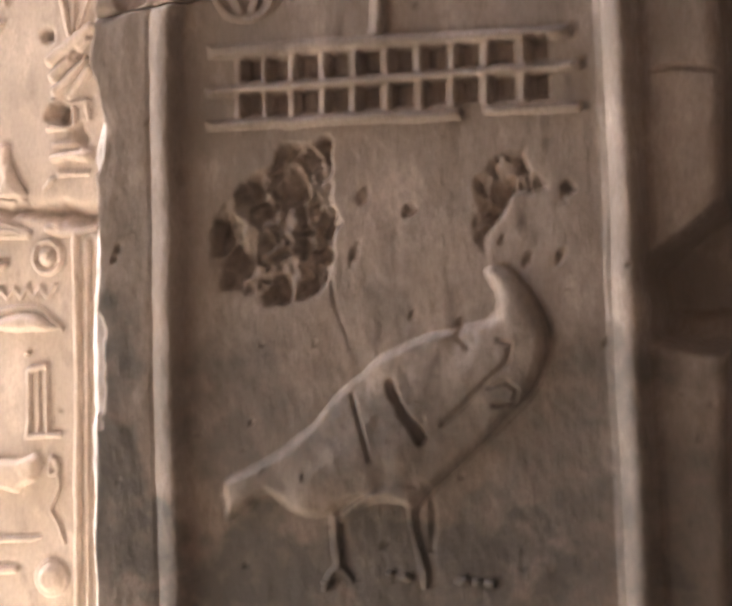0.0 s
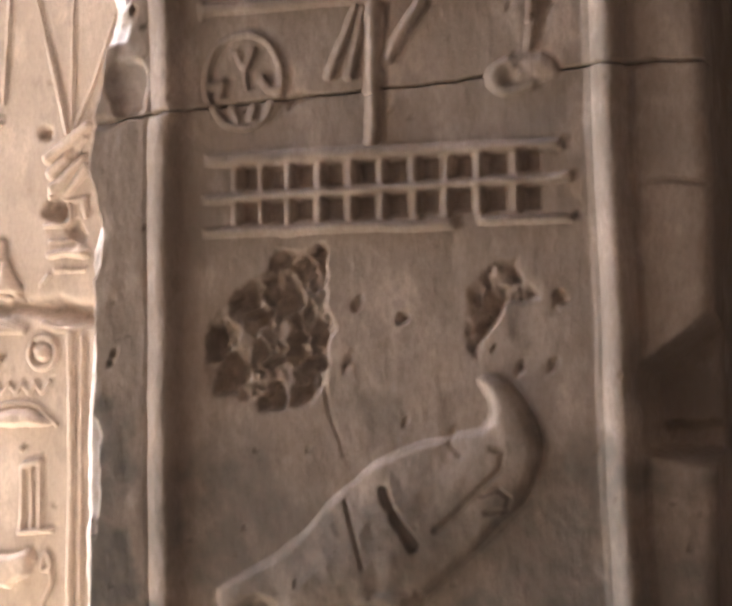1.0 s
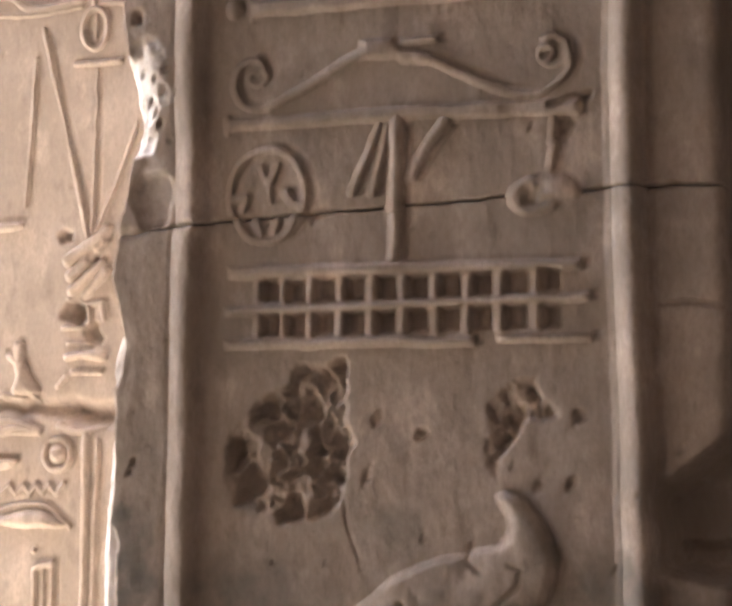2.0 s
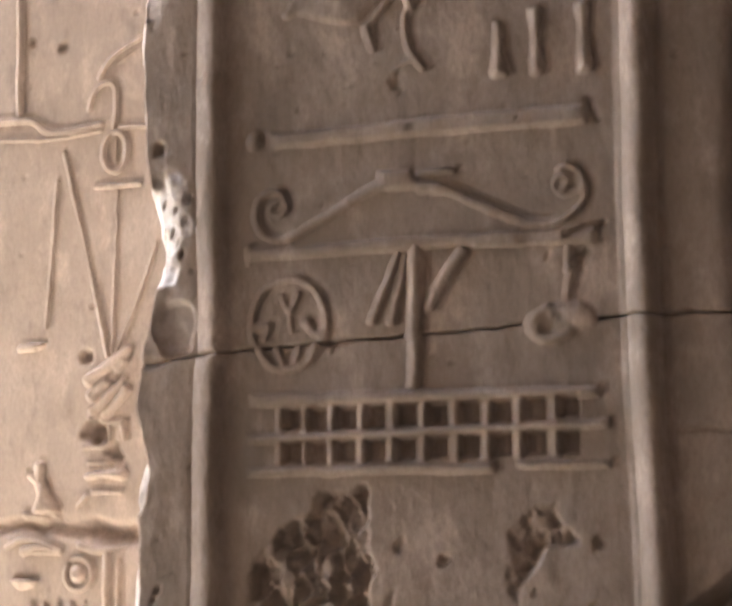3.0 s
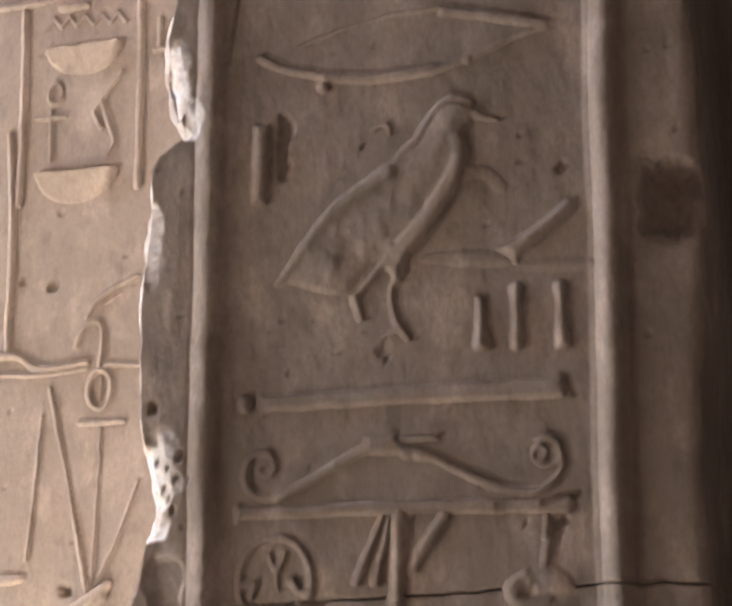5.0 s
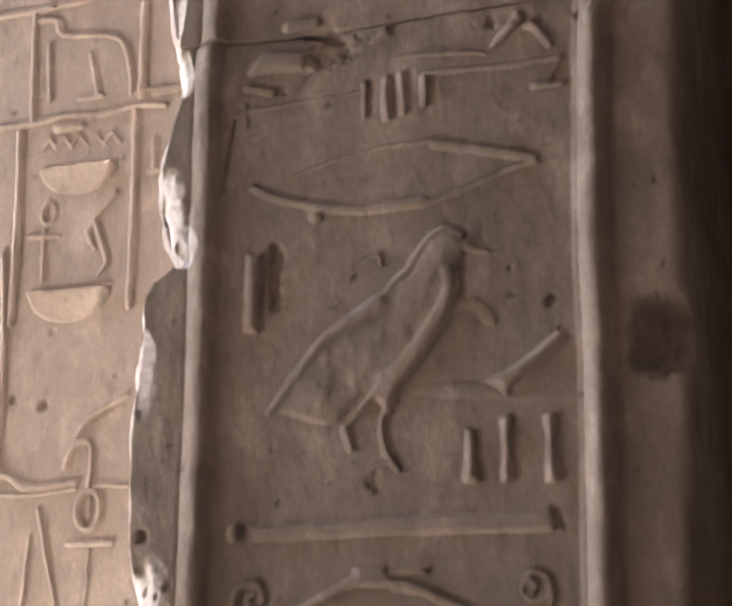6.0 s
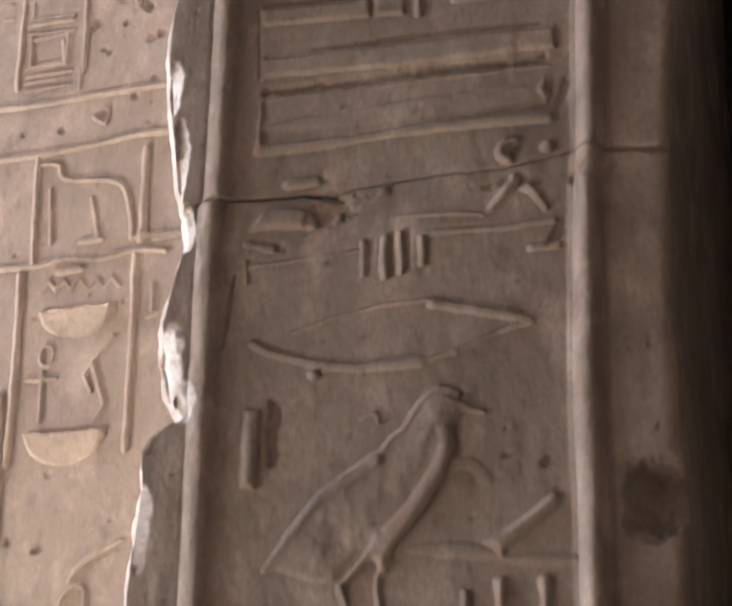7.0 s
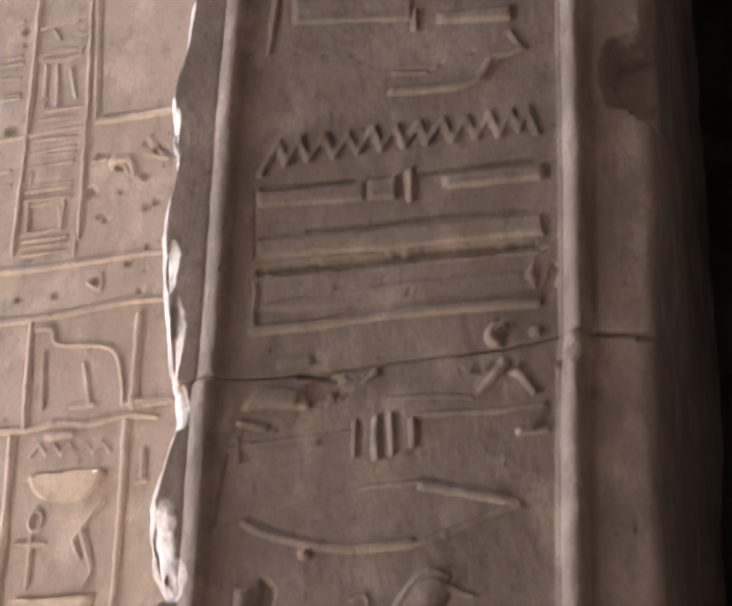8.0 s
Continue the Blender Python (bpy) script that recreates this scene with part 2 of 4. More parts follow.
CUTS = [(np.array(p), r, d) for p, r, d in (
    ([(0.135, 2.870), (0.135, 2.822), (0.133, 2.788)], 0.0170, 0.0120), ([(0.324, 1.667), (0.342, 1.634), (0.364, 1.602)], 0.0085, 0.0090), ([(0.274, 1.654), (0.285, 1.619), (0.299, 1.572)], 0.0035, 0.0040), ([(0.096, 3.424), (0.211, 3.421), (0.339, 3.419), (0.448, 3.415), (0.556, 3.414)], 0.0110, 0.0090), ([(0.175, 3.490), (0.338, 3.486), (0.549, 3.480)], 0.0050, 0.0040), ([(0.086, 3.585), (0.254, 3.577)], 0.0050, 0.0040), ([(0.368, 3.571), (0.558, 3.572)], 0.0060, 0.0050), ([(0.074, 3.584), (0.082, 3.451)], 0.0030, 0.0030),
    ([(0.368, 1.543), (0.376, 1.509), (0.373, 1.463)], .006, .003), ([(0.464, 1.720), (0.480, 1.715), (0.475, 1.694), (0.449, 1.669), (0.413, 1.635), (0.392, 1.618)], .0045, .0035), ([(0.415, 1.743), (0.411, 1.725), (0.426, 1.712)], .0045, .0035), ([(0.245, 1.798), (0.249, 1.768), (0.255, 1.751), (0.265, 1.727), (0.269, 1.710)], .0020, .0025),
    ([(0.452, 1.663), (0.473, 1.670), (0.487, 1.659), (0.481, 1.645), (0.458, 1.642)], .004, .004), 
    ([(0.654, 2.036), (0.689, 2.038), (0.729, 2.031)], .004, .005), ([(0.173, 3.223), (0.232, 3.213)], .008, .006), ([(0.059, 3.097), (0.049, 3.044), (0.043, 2.979)], .003, .006),
    ([(0.662, 3.239), (0.743, 3.224)], .005, .008), ([(0.517, 2.291), (0.567, 2.301)], .006, .006), ([(0.547, 2.463), (0.560, 2.437)], .007, .004))]
SCARS += [(x, z, 0.006, 0.009, 0.008) for x, z in ((-0.047, 2.372), (-0.030, 2.362), (-0.037, 2.332), (-0.016, 2.345), (-0.012, 2.378), (-0.054, 2.328), (-0.026, 2.318), (-0.020, 2.300))]
rs = np.random.RandomState(5)
SCARS += [(rs.uniform(-0.07, 0.73), rs.uniform(1.35, 4.1), rs.uniform(.002, .006), rs.uniform(.003, .008), rs.uniform(.002, .005)) for k in range(170)]
PITTED = [smooth_line(p, True, 3) for p in (
    [(0.079, 1.849), (0.096, 1.896), (0.136, 1.933), (0.172, 1.947), (0.182, 1.970), (0.220, 1.974), (0.252, 1.973), (0.247, 1.903), (0.259, 1.867), (0.245, 1.798), (0.204, 1.769), (0.153, 1.765), (0.114, 1.788), (0.088, 1.783)],
    [(0.429, 1.890), (0.433, 1.924), (0.462, 1.946), (0.492, 1.949), (0.511, 1.918), (0.534, 1.906), (0.514, 1.894), (0.485, 1.894), (0.479, 1.877), (0.452, 1.850), (0.456, 1.819), (0.434, 1.839)])]
# round hollows in the two battered places
PITS = []
for spot, count in zip(PITTED, (44, 18)):
    for k in range(400):
        px, pz = rs.uniform(spot[:, 0].min(), spot[:, 0].max()), rs.uniform(spot[:, 1].min(), spot[:, 1].max())
        pr = rs.choice([0.006, 0.008, 0.011, 0.015, 0.021])
        near = [p for p in PITS if math.hypot(p[0] - px, p[1] - pz) < 0.66 * (p[2] + pr)]
        if inside(np.array([px]), np.array([pz]), spot)[0] and not near and count:
            PITS.append((px, pz, pr, pr * rs.uniform(0.7, 1.0)))
            count -= 1
CHIPS = [(*c, *s) for c, s in zip([(-0.054, 2.346), (-0.034, 2.206), (-0.072, 2.698)] + [(-0.040, 2.962), (-0.013, 2.891), (-0.073, 2.712)] + [(-0.069, 3.459), (-0.047, 3.298), (-0.028, 3.178), (-0.087, 3.706)] + [(-0.081, 1.988), (-0.082, 1.681)],
         [(.040,.085,.95), (.030,.05,.45), (.022,.06,.4), (.026,.07,1), (.02,.04,.9), (.022,.07,.5), (.016,.05,1), (.014,.08,1), (.016,.05,.8), (.012,.09,.9), (.012,.05,.5), (.012,.08,.3)])]
CELLS = [(x, z) for x, z in [(0.141, 2.068), (0.178, 2.066), (0.218, 2.066), (0.259, 2.067), (0.301, 2.068), (0.343, 2.067), (0.386, 2.068), (0.428, 2.069), (0.473, 2.070), (0.515, 2.072), (0.141, 2.024), (0.177, 2.023), (0.217, 2.024), (0.258, 2.023), (0.300, 2.024), (0.343, 2.025), (0.386, 2.026), (0.427, 2.027), (0.472, 2.027), (0.515, 2.026)]]


def rim(z):
    return 0.008 + 0.016 * step(z, 2.1, 2.6) + 0.012 * step(-z, -1.90, -1.84) + 0.020 * np.clip(F2.rough(z, z * 0 + 4.4, 9, 3), 0, 1)


def rim_slope(z):
    return 1.15 - 0.55 * step(-z, -1.95, -1.80)


def left_edge(z):
    e = np.array(EDGE)
    return np.interp(z, e[:, 1], e[:, 0]) - 0.545 * rim_slope(z) * rim(z) + (0.0025 + 0.0035 * step(z, 1.85, 2.1)) * F1.rough(z, z * 0 + 0.3, 22, 3)


# outer edge of each rail and the pillar's far corner: height, x
RAIL_LEFT = [(1.390, 0.003), (1.560, -0.001), (1.920, 0.000), (2.140, 0.001), (2.165, 0.006), (2.270, 0.005), (2.540, -0.001), (2.820, -0.003), (3.050, -0.009), (3.218, -0.010), (3.235, -0.002), (3.415, -0.002), (3.690, -0.006), (4.000, -0.005)]
RAIL_RIGHT = [(1.415, 0.614), (1.570, 0.610), (1.700, 0.606), (1.856, 0.603), (1.983, 0.600), (2.120, 0.596), (2.210, 0.594), (2.700, 0.594), (2.820, 0.592), (3.090, 0.595), (3.190, 0.599), (3.240, 0.604), (3.500, 0.609), (3.877, 0.612)]
CORNER = [(1.400, 0.729), (2.050, 0.731), (2.280, 0.720), (2.530, 0.731), (2.860, 0.735), (3.000, 0.729), (3.090, 0.733), (3.320, 0.742), (3.575, 0.752), (4.000, 0.752)]


def along(table, z):
    t = np.array(table)
    return np.interp(z, t[:, 0], t[:, 1])


def right_edge(z):
    return along(CORNER, z) + 0.004 + 0.004 * F1.rough(z, z * 0 + 5.3, 12, 3)


def crack_low(x):
    c = np.array(CRACK_LOW)
    return np.interp(x, c[:, 0], c[:, 1]) + 0.003 * F2.rough(x, x * 0, 40, 2)


def crack_high(x):
    c = np.array(CRACK_HIGH)
    return np.interp(x, c[:, 0], c[:, 1]) + 0.003 * F2.rough(x, x * 0 + 9, 40, 2)


def rail(x, edge, w):
    """A raised moulding: a crisp outer edge, a round back that runs out slowly."""
    q = (x - edge - 0.62 * w) / w
    return np.where(q < 0, np.clip(1 - (np.abs(q) / 0.62) ** 2.0, 0, 1), np.clip(1 - (q / 0.42) ** 2.2, 0, 1))


def face(X, Z):
    """Depth of the pillar's front, without the joints: margins, two rails, the sunk panel, scars, holes and pits."""
    wob = 0.0020 * F1.rough(Z, Z * 0 + 2, 9, 3)
    le, re = along(RAIL_LEFT, Z) + wob, along(RAIL_RIGHT, Z) + wob
    y = 0.007 * step(X, le + 0.026, le + 0.052) * (1 - step(X, re - 0.012, re))
    y = y - 0.0095 * rail(X, le, 0.044) * (1 + 0.35 * F3.rough(Z, X * 0 + 1.7, 14, 3)) - 0.018 * rail(X, re, 0.040) * (1 + 0.3 * F3.rough(Z, X * 0 + 6.1, 14, 3))
    y = y + 0.003 * np.exp(-((X - re + 0.002) / 0.0025) ** 2) + 0.0012 * np.exp(-((X - le + 0.002) / 0.0025) ** 2)
    y = y + 0.007 * step(X, re + 0.030, re + 0.040) * (1 - step(X, re + 0.042, re + 0.056))
    y = y + 0.004 * F1.rough(X, Z, 5, 3) + 0.0014 * F2.rough(X, Z * 0.5, 60, 3)
    for cx, cz, rx, rz, d in SCARS:
        m = (np.abs(X - cx) < 2 * rx) & (np.abs(Z - cz) < 2 * rz)
        if m.any():
            q = np.hypot((X[m] - cx + 0.4 * (cz - Z[m])) / rx, (Z[m] - cz) / rz) + 0.9 * F3.rough(X[m], Z[m], 75, 3)
            y[m] = y[m] + 0.8 * d * step(-q, -1.15, -0.3)
    for line, r, d in CUTS:
        m = (X > line[:, 0].min() - 0.02) & (X < line[:, 0].max() + 0.02) & (Z > line[:, 1].min() - 0.02) & (Z < line[:, 1].max() + 0.02)
        if m.any():
            q, _ = line_distance(X[m], Z[m], line)
            y[m] = y[m] + d * step(-q / r - (0.7 if r > 0.008 else 0.35) * F3.rough(X[m], Z[m], 55, 4), -1.0, -0.3)
    for line, d, w, n in HOLES:
        m = (X > line[:, 0].min() - 0.02) & (Z > line[:, 1].min() - 0.02) & (Z < line[:, 1].max() + 0.02)
        if m.any():
            q, _ = line_distance(X[m], Z[m], line, True)
            q = np.where(inside(X[m], Z[m], line), q, -q) + n * F3.rough(X[m], Z[m], 40, 3)
            y[m] = y[m] + d * step(q, -0.003, w)
    for line in PITTED:
        m = (X > line[:, 0].min() - 0.03) & (X < line[:, 0].max() + 0.03) & (Z > line[:, 1].min() - 0.03) & (Z < line[:, 1].max() + 0.03)
        if m.any():
            x, z = X[m], Z[m]
            q, _ = line_distance(x, z, line, True)
            q = np.where(inside(x, z, line), q, -q) + 0.010 * F3.rough(x, z, 45, 3)
            xr, zr = x + 0.018 * F1.rough(x, z, 45, 4), z + 0.018 * F2.rough(x, z, 45, 4)
            deep = np.zeros(x.shape)
            for px, pz, pr, pd in PITS:
                deep = np.maximum(deep, pd * np.clip(1.15 - ((xr - px) ** 2 + ((zr - pz) * 0.8) ** 2) / pr ** 2, 0, 1.0))
            y[m] = y[m] + step(q, -0.002, 0.010) * (deep + 0.003 + 0.008 * F3.rough(x, z * 0.7, 55, 4))
    for cx, cz in CELLS:
        q = np.maximum(np.abs(X - cx) / 0.0135, np.abs(Z - cz) / 0.0140)
        y = y + 0.010 * step(-q, -1.15, -0.85)
    return y + grooves(X, Z, PILLAR_SHAPES, (0.014, 0.004), 0.009)


def fresh_break(X, Z):
    out = np.zeros(X.shape)
    for cx, cz, rx, rz, a in CHIPS:
        q = np.hypot((X - cx) / rx, (Z - cz) / rz) + 0.6 * F3.rough(X, Z, 30, 3)
        out = np.maximum(out, a * step(-q, -1.1, -0.8))
    return out


# old damp stains on the lowest course: places, half widths and heights, strength
STAINS = [(*p, rx, rz, a) for p, (rx, rz, a) in zip([(-0.058, 1.706), (-0.064, 1.510), (0.126, 1.705), (0.148, 1.450), (0.526, 1.563), (0.586, 1.470), (0.455, 1.505), (0.691, 1.490), (0.316, 1.761)],
          [(.035, .10, .6), (.05, .14, .75), (.06, .05, .4), (.16, .05, .55), (.10, .07, .5), (.10, .09, .6), (.09, .06, .5), (.05, .12, .5), (.05, .035, .35)])]
STAINS += [(0.30, 1.44, 0.36, 0.09, 0.75), (0.27, 1.60, 0.24, 0.10, 0.45), (0.55, 1.62, 0.14, 0.12, 0.5), (0.69, 1.55, 0.06, 0.12, 0.4)]


def stained(X, Z):
    """How strongly old stains have greyed the stone."""
    out = np.zeros(X.shape)
    for cx, cz, rx, rz, a in STAINS:
        q = np.hypot((X - cx) / rx, (Z - cz) / rz) + 0.9 * F2.rough(X, Z, 16, 5)
        out = np.maximum(out, a * step(-q, -1.25, -0.55))
    return out * (1.25 + 0.7 * F3.rough(X, Z, 45, 3))


def block(z_low, z_high, cell, label):
    """One course of the pillar: front with its relief, both sides, rounded and chipped edges."""
    zz = np.linspace(0, 1, int((np.mean(z_high(np.zeros(1))) - np.mean(z_low(np.zeros(1)))) / cell))
    uu = np.linspace(0, 1, int(0.82 / cell))
    U, W = np.meshgrid(uu, zz)
    Xr = -0.085 + 0.82 * U
    lo, hi = z_low(Xr), z_high(Xr)
    Z = lo + (hi - lo) * W
    L, R = left_edge(Z), right_edge(Z)
    X = L + (R - L) * U
    Y = face(X, Z)
    fr = fresh_break(X, Z)
    dl, dr = X - L, R - X
    bev = rim(Z)
    Y = Y + np.maximum(bev - dl, 0) * rim_slope(Z) + 0.014 * np.exp(-dr / 0.005)
    # The pale tone along the left rim paints in the sunlight on it.
    fr = np.maximum(fr, 0.85 * step(-dl, -bev, -bev * 0.7) * (0.45 + 0.55 * step(F3.rough(X, Z, 14, 3), -0.4, 0.2)))
    Y = Y + fr * np.clip(0.05 - dl, 0, 0.05) * 0.5 + fr * 0.005 * F3.rough(X, Z, 60, 3)
    fr = np.where(fr < 0.05, fr - np.clip(stained(X, Z), 0, 1), fr)
    edge = np.minimum(Z - lo, hi - Z)
    ragged = 0.0010 + 0.012 * np.clip(F2.rough(X, Z * 0, 14, 3), 0, 1)
    Y = Y + 0.008 * np.exp(-(edge / ragged) ** 2)
    sides = [0.35, 0.12, 0.05, 0.03, 0.012]
    left = [np.stack([L[:, 0] + 0.004 + 0.012 * np.abs(F1.rough(Z[:, 0], Z[:, 0] * 0 + s * 20, 9, 3)), np.maximum(Y[:, 0] + s, 0) if k else 0 * L[:, 0] + 0.9, Z[:, 0]], -1) for k, s in enumerate(sides)]
    right = [np.stack([R[:, -1] + 0.006 * F1.rough(Z[:, 0], Z[:, 0] * 0 + s * 20 + 4, 9, 3), Y[:, -1] + s if k < 4 else 0 * R[:, -1] + 0.9, Z[:, -1]], -1) for k, s in enumerate((0.012, 0.03, 0.08, 0.3, 0.9))]
    front = np.stack([X, Y, Z], -1)
    V = np.concatenate([np.stack(left, 1), front, np.stack(right, 1)], 1)
    frs = np.concatenate([np.repeat(fr[:, :1], 5, 1) * 0.6, fr, np.zeros((len(zz), 5))], 1)
    back = V[:1].copy(), V[-1:].copy()
    for b in back:
        b[..., 1] = np.maximum(b[..., 1] + 0.25, 0.5)
        b[..., 0] = 0.32 + (b[..., 0] - 0.32) * 0.6
    V = np.concatenate([back[0], V, back[1]], 0)
    frs = np.concatenate([frs[:1], frs, frs[-1:]], 0)
    return mesh_from_grid("stone_block", V, None, M_PILLAR, pillar, label, frs)


SIGNS = []


def sign(name, course, *shapes, label="", **more):
    """Notes a raised sign of the pillar; the stones are cut round all of them further down."""
    SIGNS.append((name, course, shapes, label, more))


# lowest course: the large fowl-shaped sign and the board with squares
sign("carved_fowl", "low",
     body([(0.089, 1.536), (0.090, 1.509), (0.091, 1.487), (0.102, 1.490), (0.124, 1.506), (0.148, 1.525), (0.168, 1.517), (0.187, 1.503), (0.212, 1.496), (0.239, 1.502), (0.274, 1.520), (0.317, 1.515), (0.353, 1.516), (0.378, 1.541), (0.420, 1.579), (0.468, 1.622), (0.504, 1.661), (0.521, 1.717), (0.512, 1.757), (0.490, 1.791), (0.470, 1.808), (0.451, 1.811), (0.442, 1.801), (0.458, 1.770), (0.448, 1.748), (0.414, 1.740), (0.351, 1.724), (0.295, 1.696), (0.251, 1.661), (0.206, 1.614), (0.167, 1.582), (0.122, 1.560), (0.094, 1.546)], 0.013, 0.013, 0.008),
     body([(0.241, 1.494), (0.258, 1.516), (0.286, 1.540), (0.330, 1.557), (0.363, 1.548), (0.363, 1.525), (0.347, 1.507), (0.323, 1.515), (0.292, 1.514), (0.264, 1.498)], 0.017, 0.014, 0.010),
     stroke([(0.243, 1.500), (0.244, 1.469), (0.249, 1.437)], 0.008, 0.006, 0.016), stroke([(0.249, 1.440), (0.237, 1.427), (0.231, 1.411)], 0.006, 0.005, 0.013), stroke([(0.249, 1.437), (0.265, 1.421)], 0.006, 0.004, 0.010),
     stroke([(0.342, 1.510), (0.347, 1.478), (0.356, 1.451), (0.362, 1.435)], 0.009, 0.006, 0.016), stroke([(0.359, 1.444), (0.363, 1.418)], 0.006, 0.005, 0.012),
     disc(*(0.370, 1.631), 0.012, 0.024, 0.016), lift=0.8,
     label="large worn raised sign shaped like a standing fowl")
for (x, z), r in zip([(0.233, 1.418), (0.317, 1.432), (0.338, 1.427), (0.410, 1.425), (0.428, 1.424), (0.445, 1.423)], (.008,.008,.010,.012,.009,.010)):
    sign("carved_crumb", "low", disc(x, z, r, .006, r * 0.7))
sign("carved_board", "low",
     body([(0.075, 2.106), (0.554, 2.098), (0.558, 2.079), (0.078, 2.083)], 0.008, 0.006, 0, True),
     body([(0.074, 2.051), (0.566, 2.057), (0.567, 2.040), (0.076, 2.033)], 0.009, 0.006, 0, True),
     body([(0.073, 2.008), (0.419, 2.006), (0.421, 1.988), (0.075, 1.990)], 0.008, 0.006, 0, True),
     body([(0.443, 2.006), (0.567, 2.006), (0.569, 1.992), (0.446, 1.992)], 0.008, 0.006, 0, True),
     *[stroke([a, b], 0.0080, h=0.010) for a, b in zip([(0.126, 2.089), (0.161, 2.088), (0.198, 2.088), (0.239, 2.088), (0.281, 2.087), (0.322, 2.087), (0.365, 2.087), (0.409, 2.086), (0.449, 2.085), (0.498, 2.086)],
                                                  [(0.123, 2.011), (0.160, 2.011), (0.196, 2.011), (0.238, 2.011), (0.281, 2.011), (0.322, 2.011), (0.365, 2.011), (0.407, 2.011), (0.449, 2.012), (0.498, 2.014)])],
     label="raised board sign divided into small sunk squares")
sign("carved_staff", "low", stroke([(0.312, 2.160), (0.309, 2.106)], 0.011, 0.010, 0.012, True), label="lower end of a raised staff")
sign("carved_ring", "low", stroke([(0.093, 2.160), (0.110, 2.140), (0.136, 2.132), (0.161, 2.143), (0.173, 2.161)], 0.006, 0.006, 0.009), stroke([(0.120, 2.159), (0.126, 2.144)], 0.006), stroke([(0.149, 2.159), (0.144, 2.145)], 0.006))

# middle course
sign("carved_ring", "mid", ring(*[(0.134, 2.194)][0], .054, .062, .0062, 0.010), stroke([(0.126, 2.233), (0.137, 2.210), (0.149, 2.235)], .005), stroke([(0.137, 2.210), (0.139, 2.185)], .004),
     stroke([(0.091, 2.192), (0.105, 2.194), (0.100, 2.177)], .007, .006, .008), stroke([(0.160, 2.196), (0.173, 2.180), (0.188, 2.183)], .008, .006, .008), label="raised ring sign with a forked mark", zlim=lambda x: crack_low(x) + 0.003)
sign("carved_staff", "mid", stroke([(0.313, 2.285), (0.311, 2.171)], 0.012, 0.011, 0.012, True), label="raised upright staff")
sign("carved_stick", "mid", stroke([(0.290, 2.280), (0.253, 2.193)], .0055, .0075, .009))
sign("carved_stick", "mid", stroke([(0.301, 2.276), (0.280, 2.191)], .0055, .0075, .009))
sign("carved_stick", "mid", stroke([(0.376, 2.276), (0.350, 2.242), (0.332, 2.209)], .0120, .0095, .011))
sign("carved_loop", "mid", body([(0.468, 2.163), (0.471, 2.183), (0.490, 2.198), (0.515, 2.208), (0.542, 2.199), (0.555, 2.175), (0.538, 2.167), (0.501, 2.163)], .006, .014, .003), ring(*[(0.494, 2.177)][0], .026, .019, .009, 0.008, 100, 230), stroke([(0.519, 2.240), (0.514, 2.208)], .008, .006, .005), label="worn raised loop above the crack")
sign("carved_corner", "mid", stroke([(0.517, 2.275), (0.516, 2.245)], .0085, h=.012, sharp=True))
sign("carved_band", "mid", body([(0.073, 2.301), (0.295, 2.303), (0.556, 2.302), (0.555, 2.273), (0.295, 2.281), (0.073, 2.281)], .007, .005, 0, True), stroke([(0.075, 2.301), (0.076, 2.281)], .006, h=.011), label="long raised band below the bow")
sign("carved_bow", "mid",
     stroke([(0.120, 2.363), (0.109, 2.360), (0.107, 2.349), (0.120, 2.343), (0.130, 2.355), (0.121, 2.374), (0.102, 2.375), (0.088, 2.358), (0.088, 2.332), (0.103, 2.314), (0.127, 2.312), (0.161, 2.324), (0.216, 2.352), (0.263, 2.373), (0.309, 2.375)], .0055, .0095, .011),
     stroke([(0.513, 2.349), (0.519, 2.357), (0.513, 2.365), (0.502, 2.362), (0.502, 2.347), (0.516, 2.340), (0.533, 2.349), (0.535, 2.368), (0.520, 2.378), (0.508, 2.376)], .005, .0055, .011),
     stroke([(0.535, 2.365), (0.539, 2.340), (0.521, 2.316), (0.493, 2.306), (0.450, 2.314), (0.393, 2.342), (0.355, 2.360), (0.319, 2.368)], .0065, .009, .011),
     body([(0.260, 2.395), (0.311, 2.393), (0.312, 2.363), (0.263, 2.363)], .007, .008, 0, True), body([(0.316, 2.394), (0.372, 2.392), (0.373, 2.377), (0.316, 2.379)], .009, .006, 0, True), body([(0.316, 2.376), (0.329, 2.375), (0.330, 2.353), (0.316, 2.356)], .010, .005, 0, True), body([(0.334, 2.373), (0.348, 2.371), (0.349, 2.351), (0.334, 2.353)], .010, .005, 0, True),
     label="raised bow sign with scrolled ends")
sign("carved_band", "mid", body([(0.105, 2.459), (0.304, 2.462), (0.547, 2.462), (0.549, 2.430), (0.303, 2.434), (0.107, 2.433)], .008, .006, 0, True), stroke([(0.107, 2.459), (0.108, 2.431)], .005, h=.011), label="long raised band")
sign("carved_knob", "mid", disc(*[(0.082, 2.449)][0], .015, .010, .018))
sign("carved_bar", "mid", body([(0.420, 2.588), (0.429, 2.583), (0.437, 2.575), (0.438, 2.542), (0.445, 2.504), (0.419, 2.505), (0.422, 2.543)], .013, .010, 0), label="raised upright bar, flared foot")
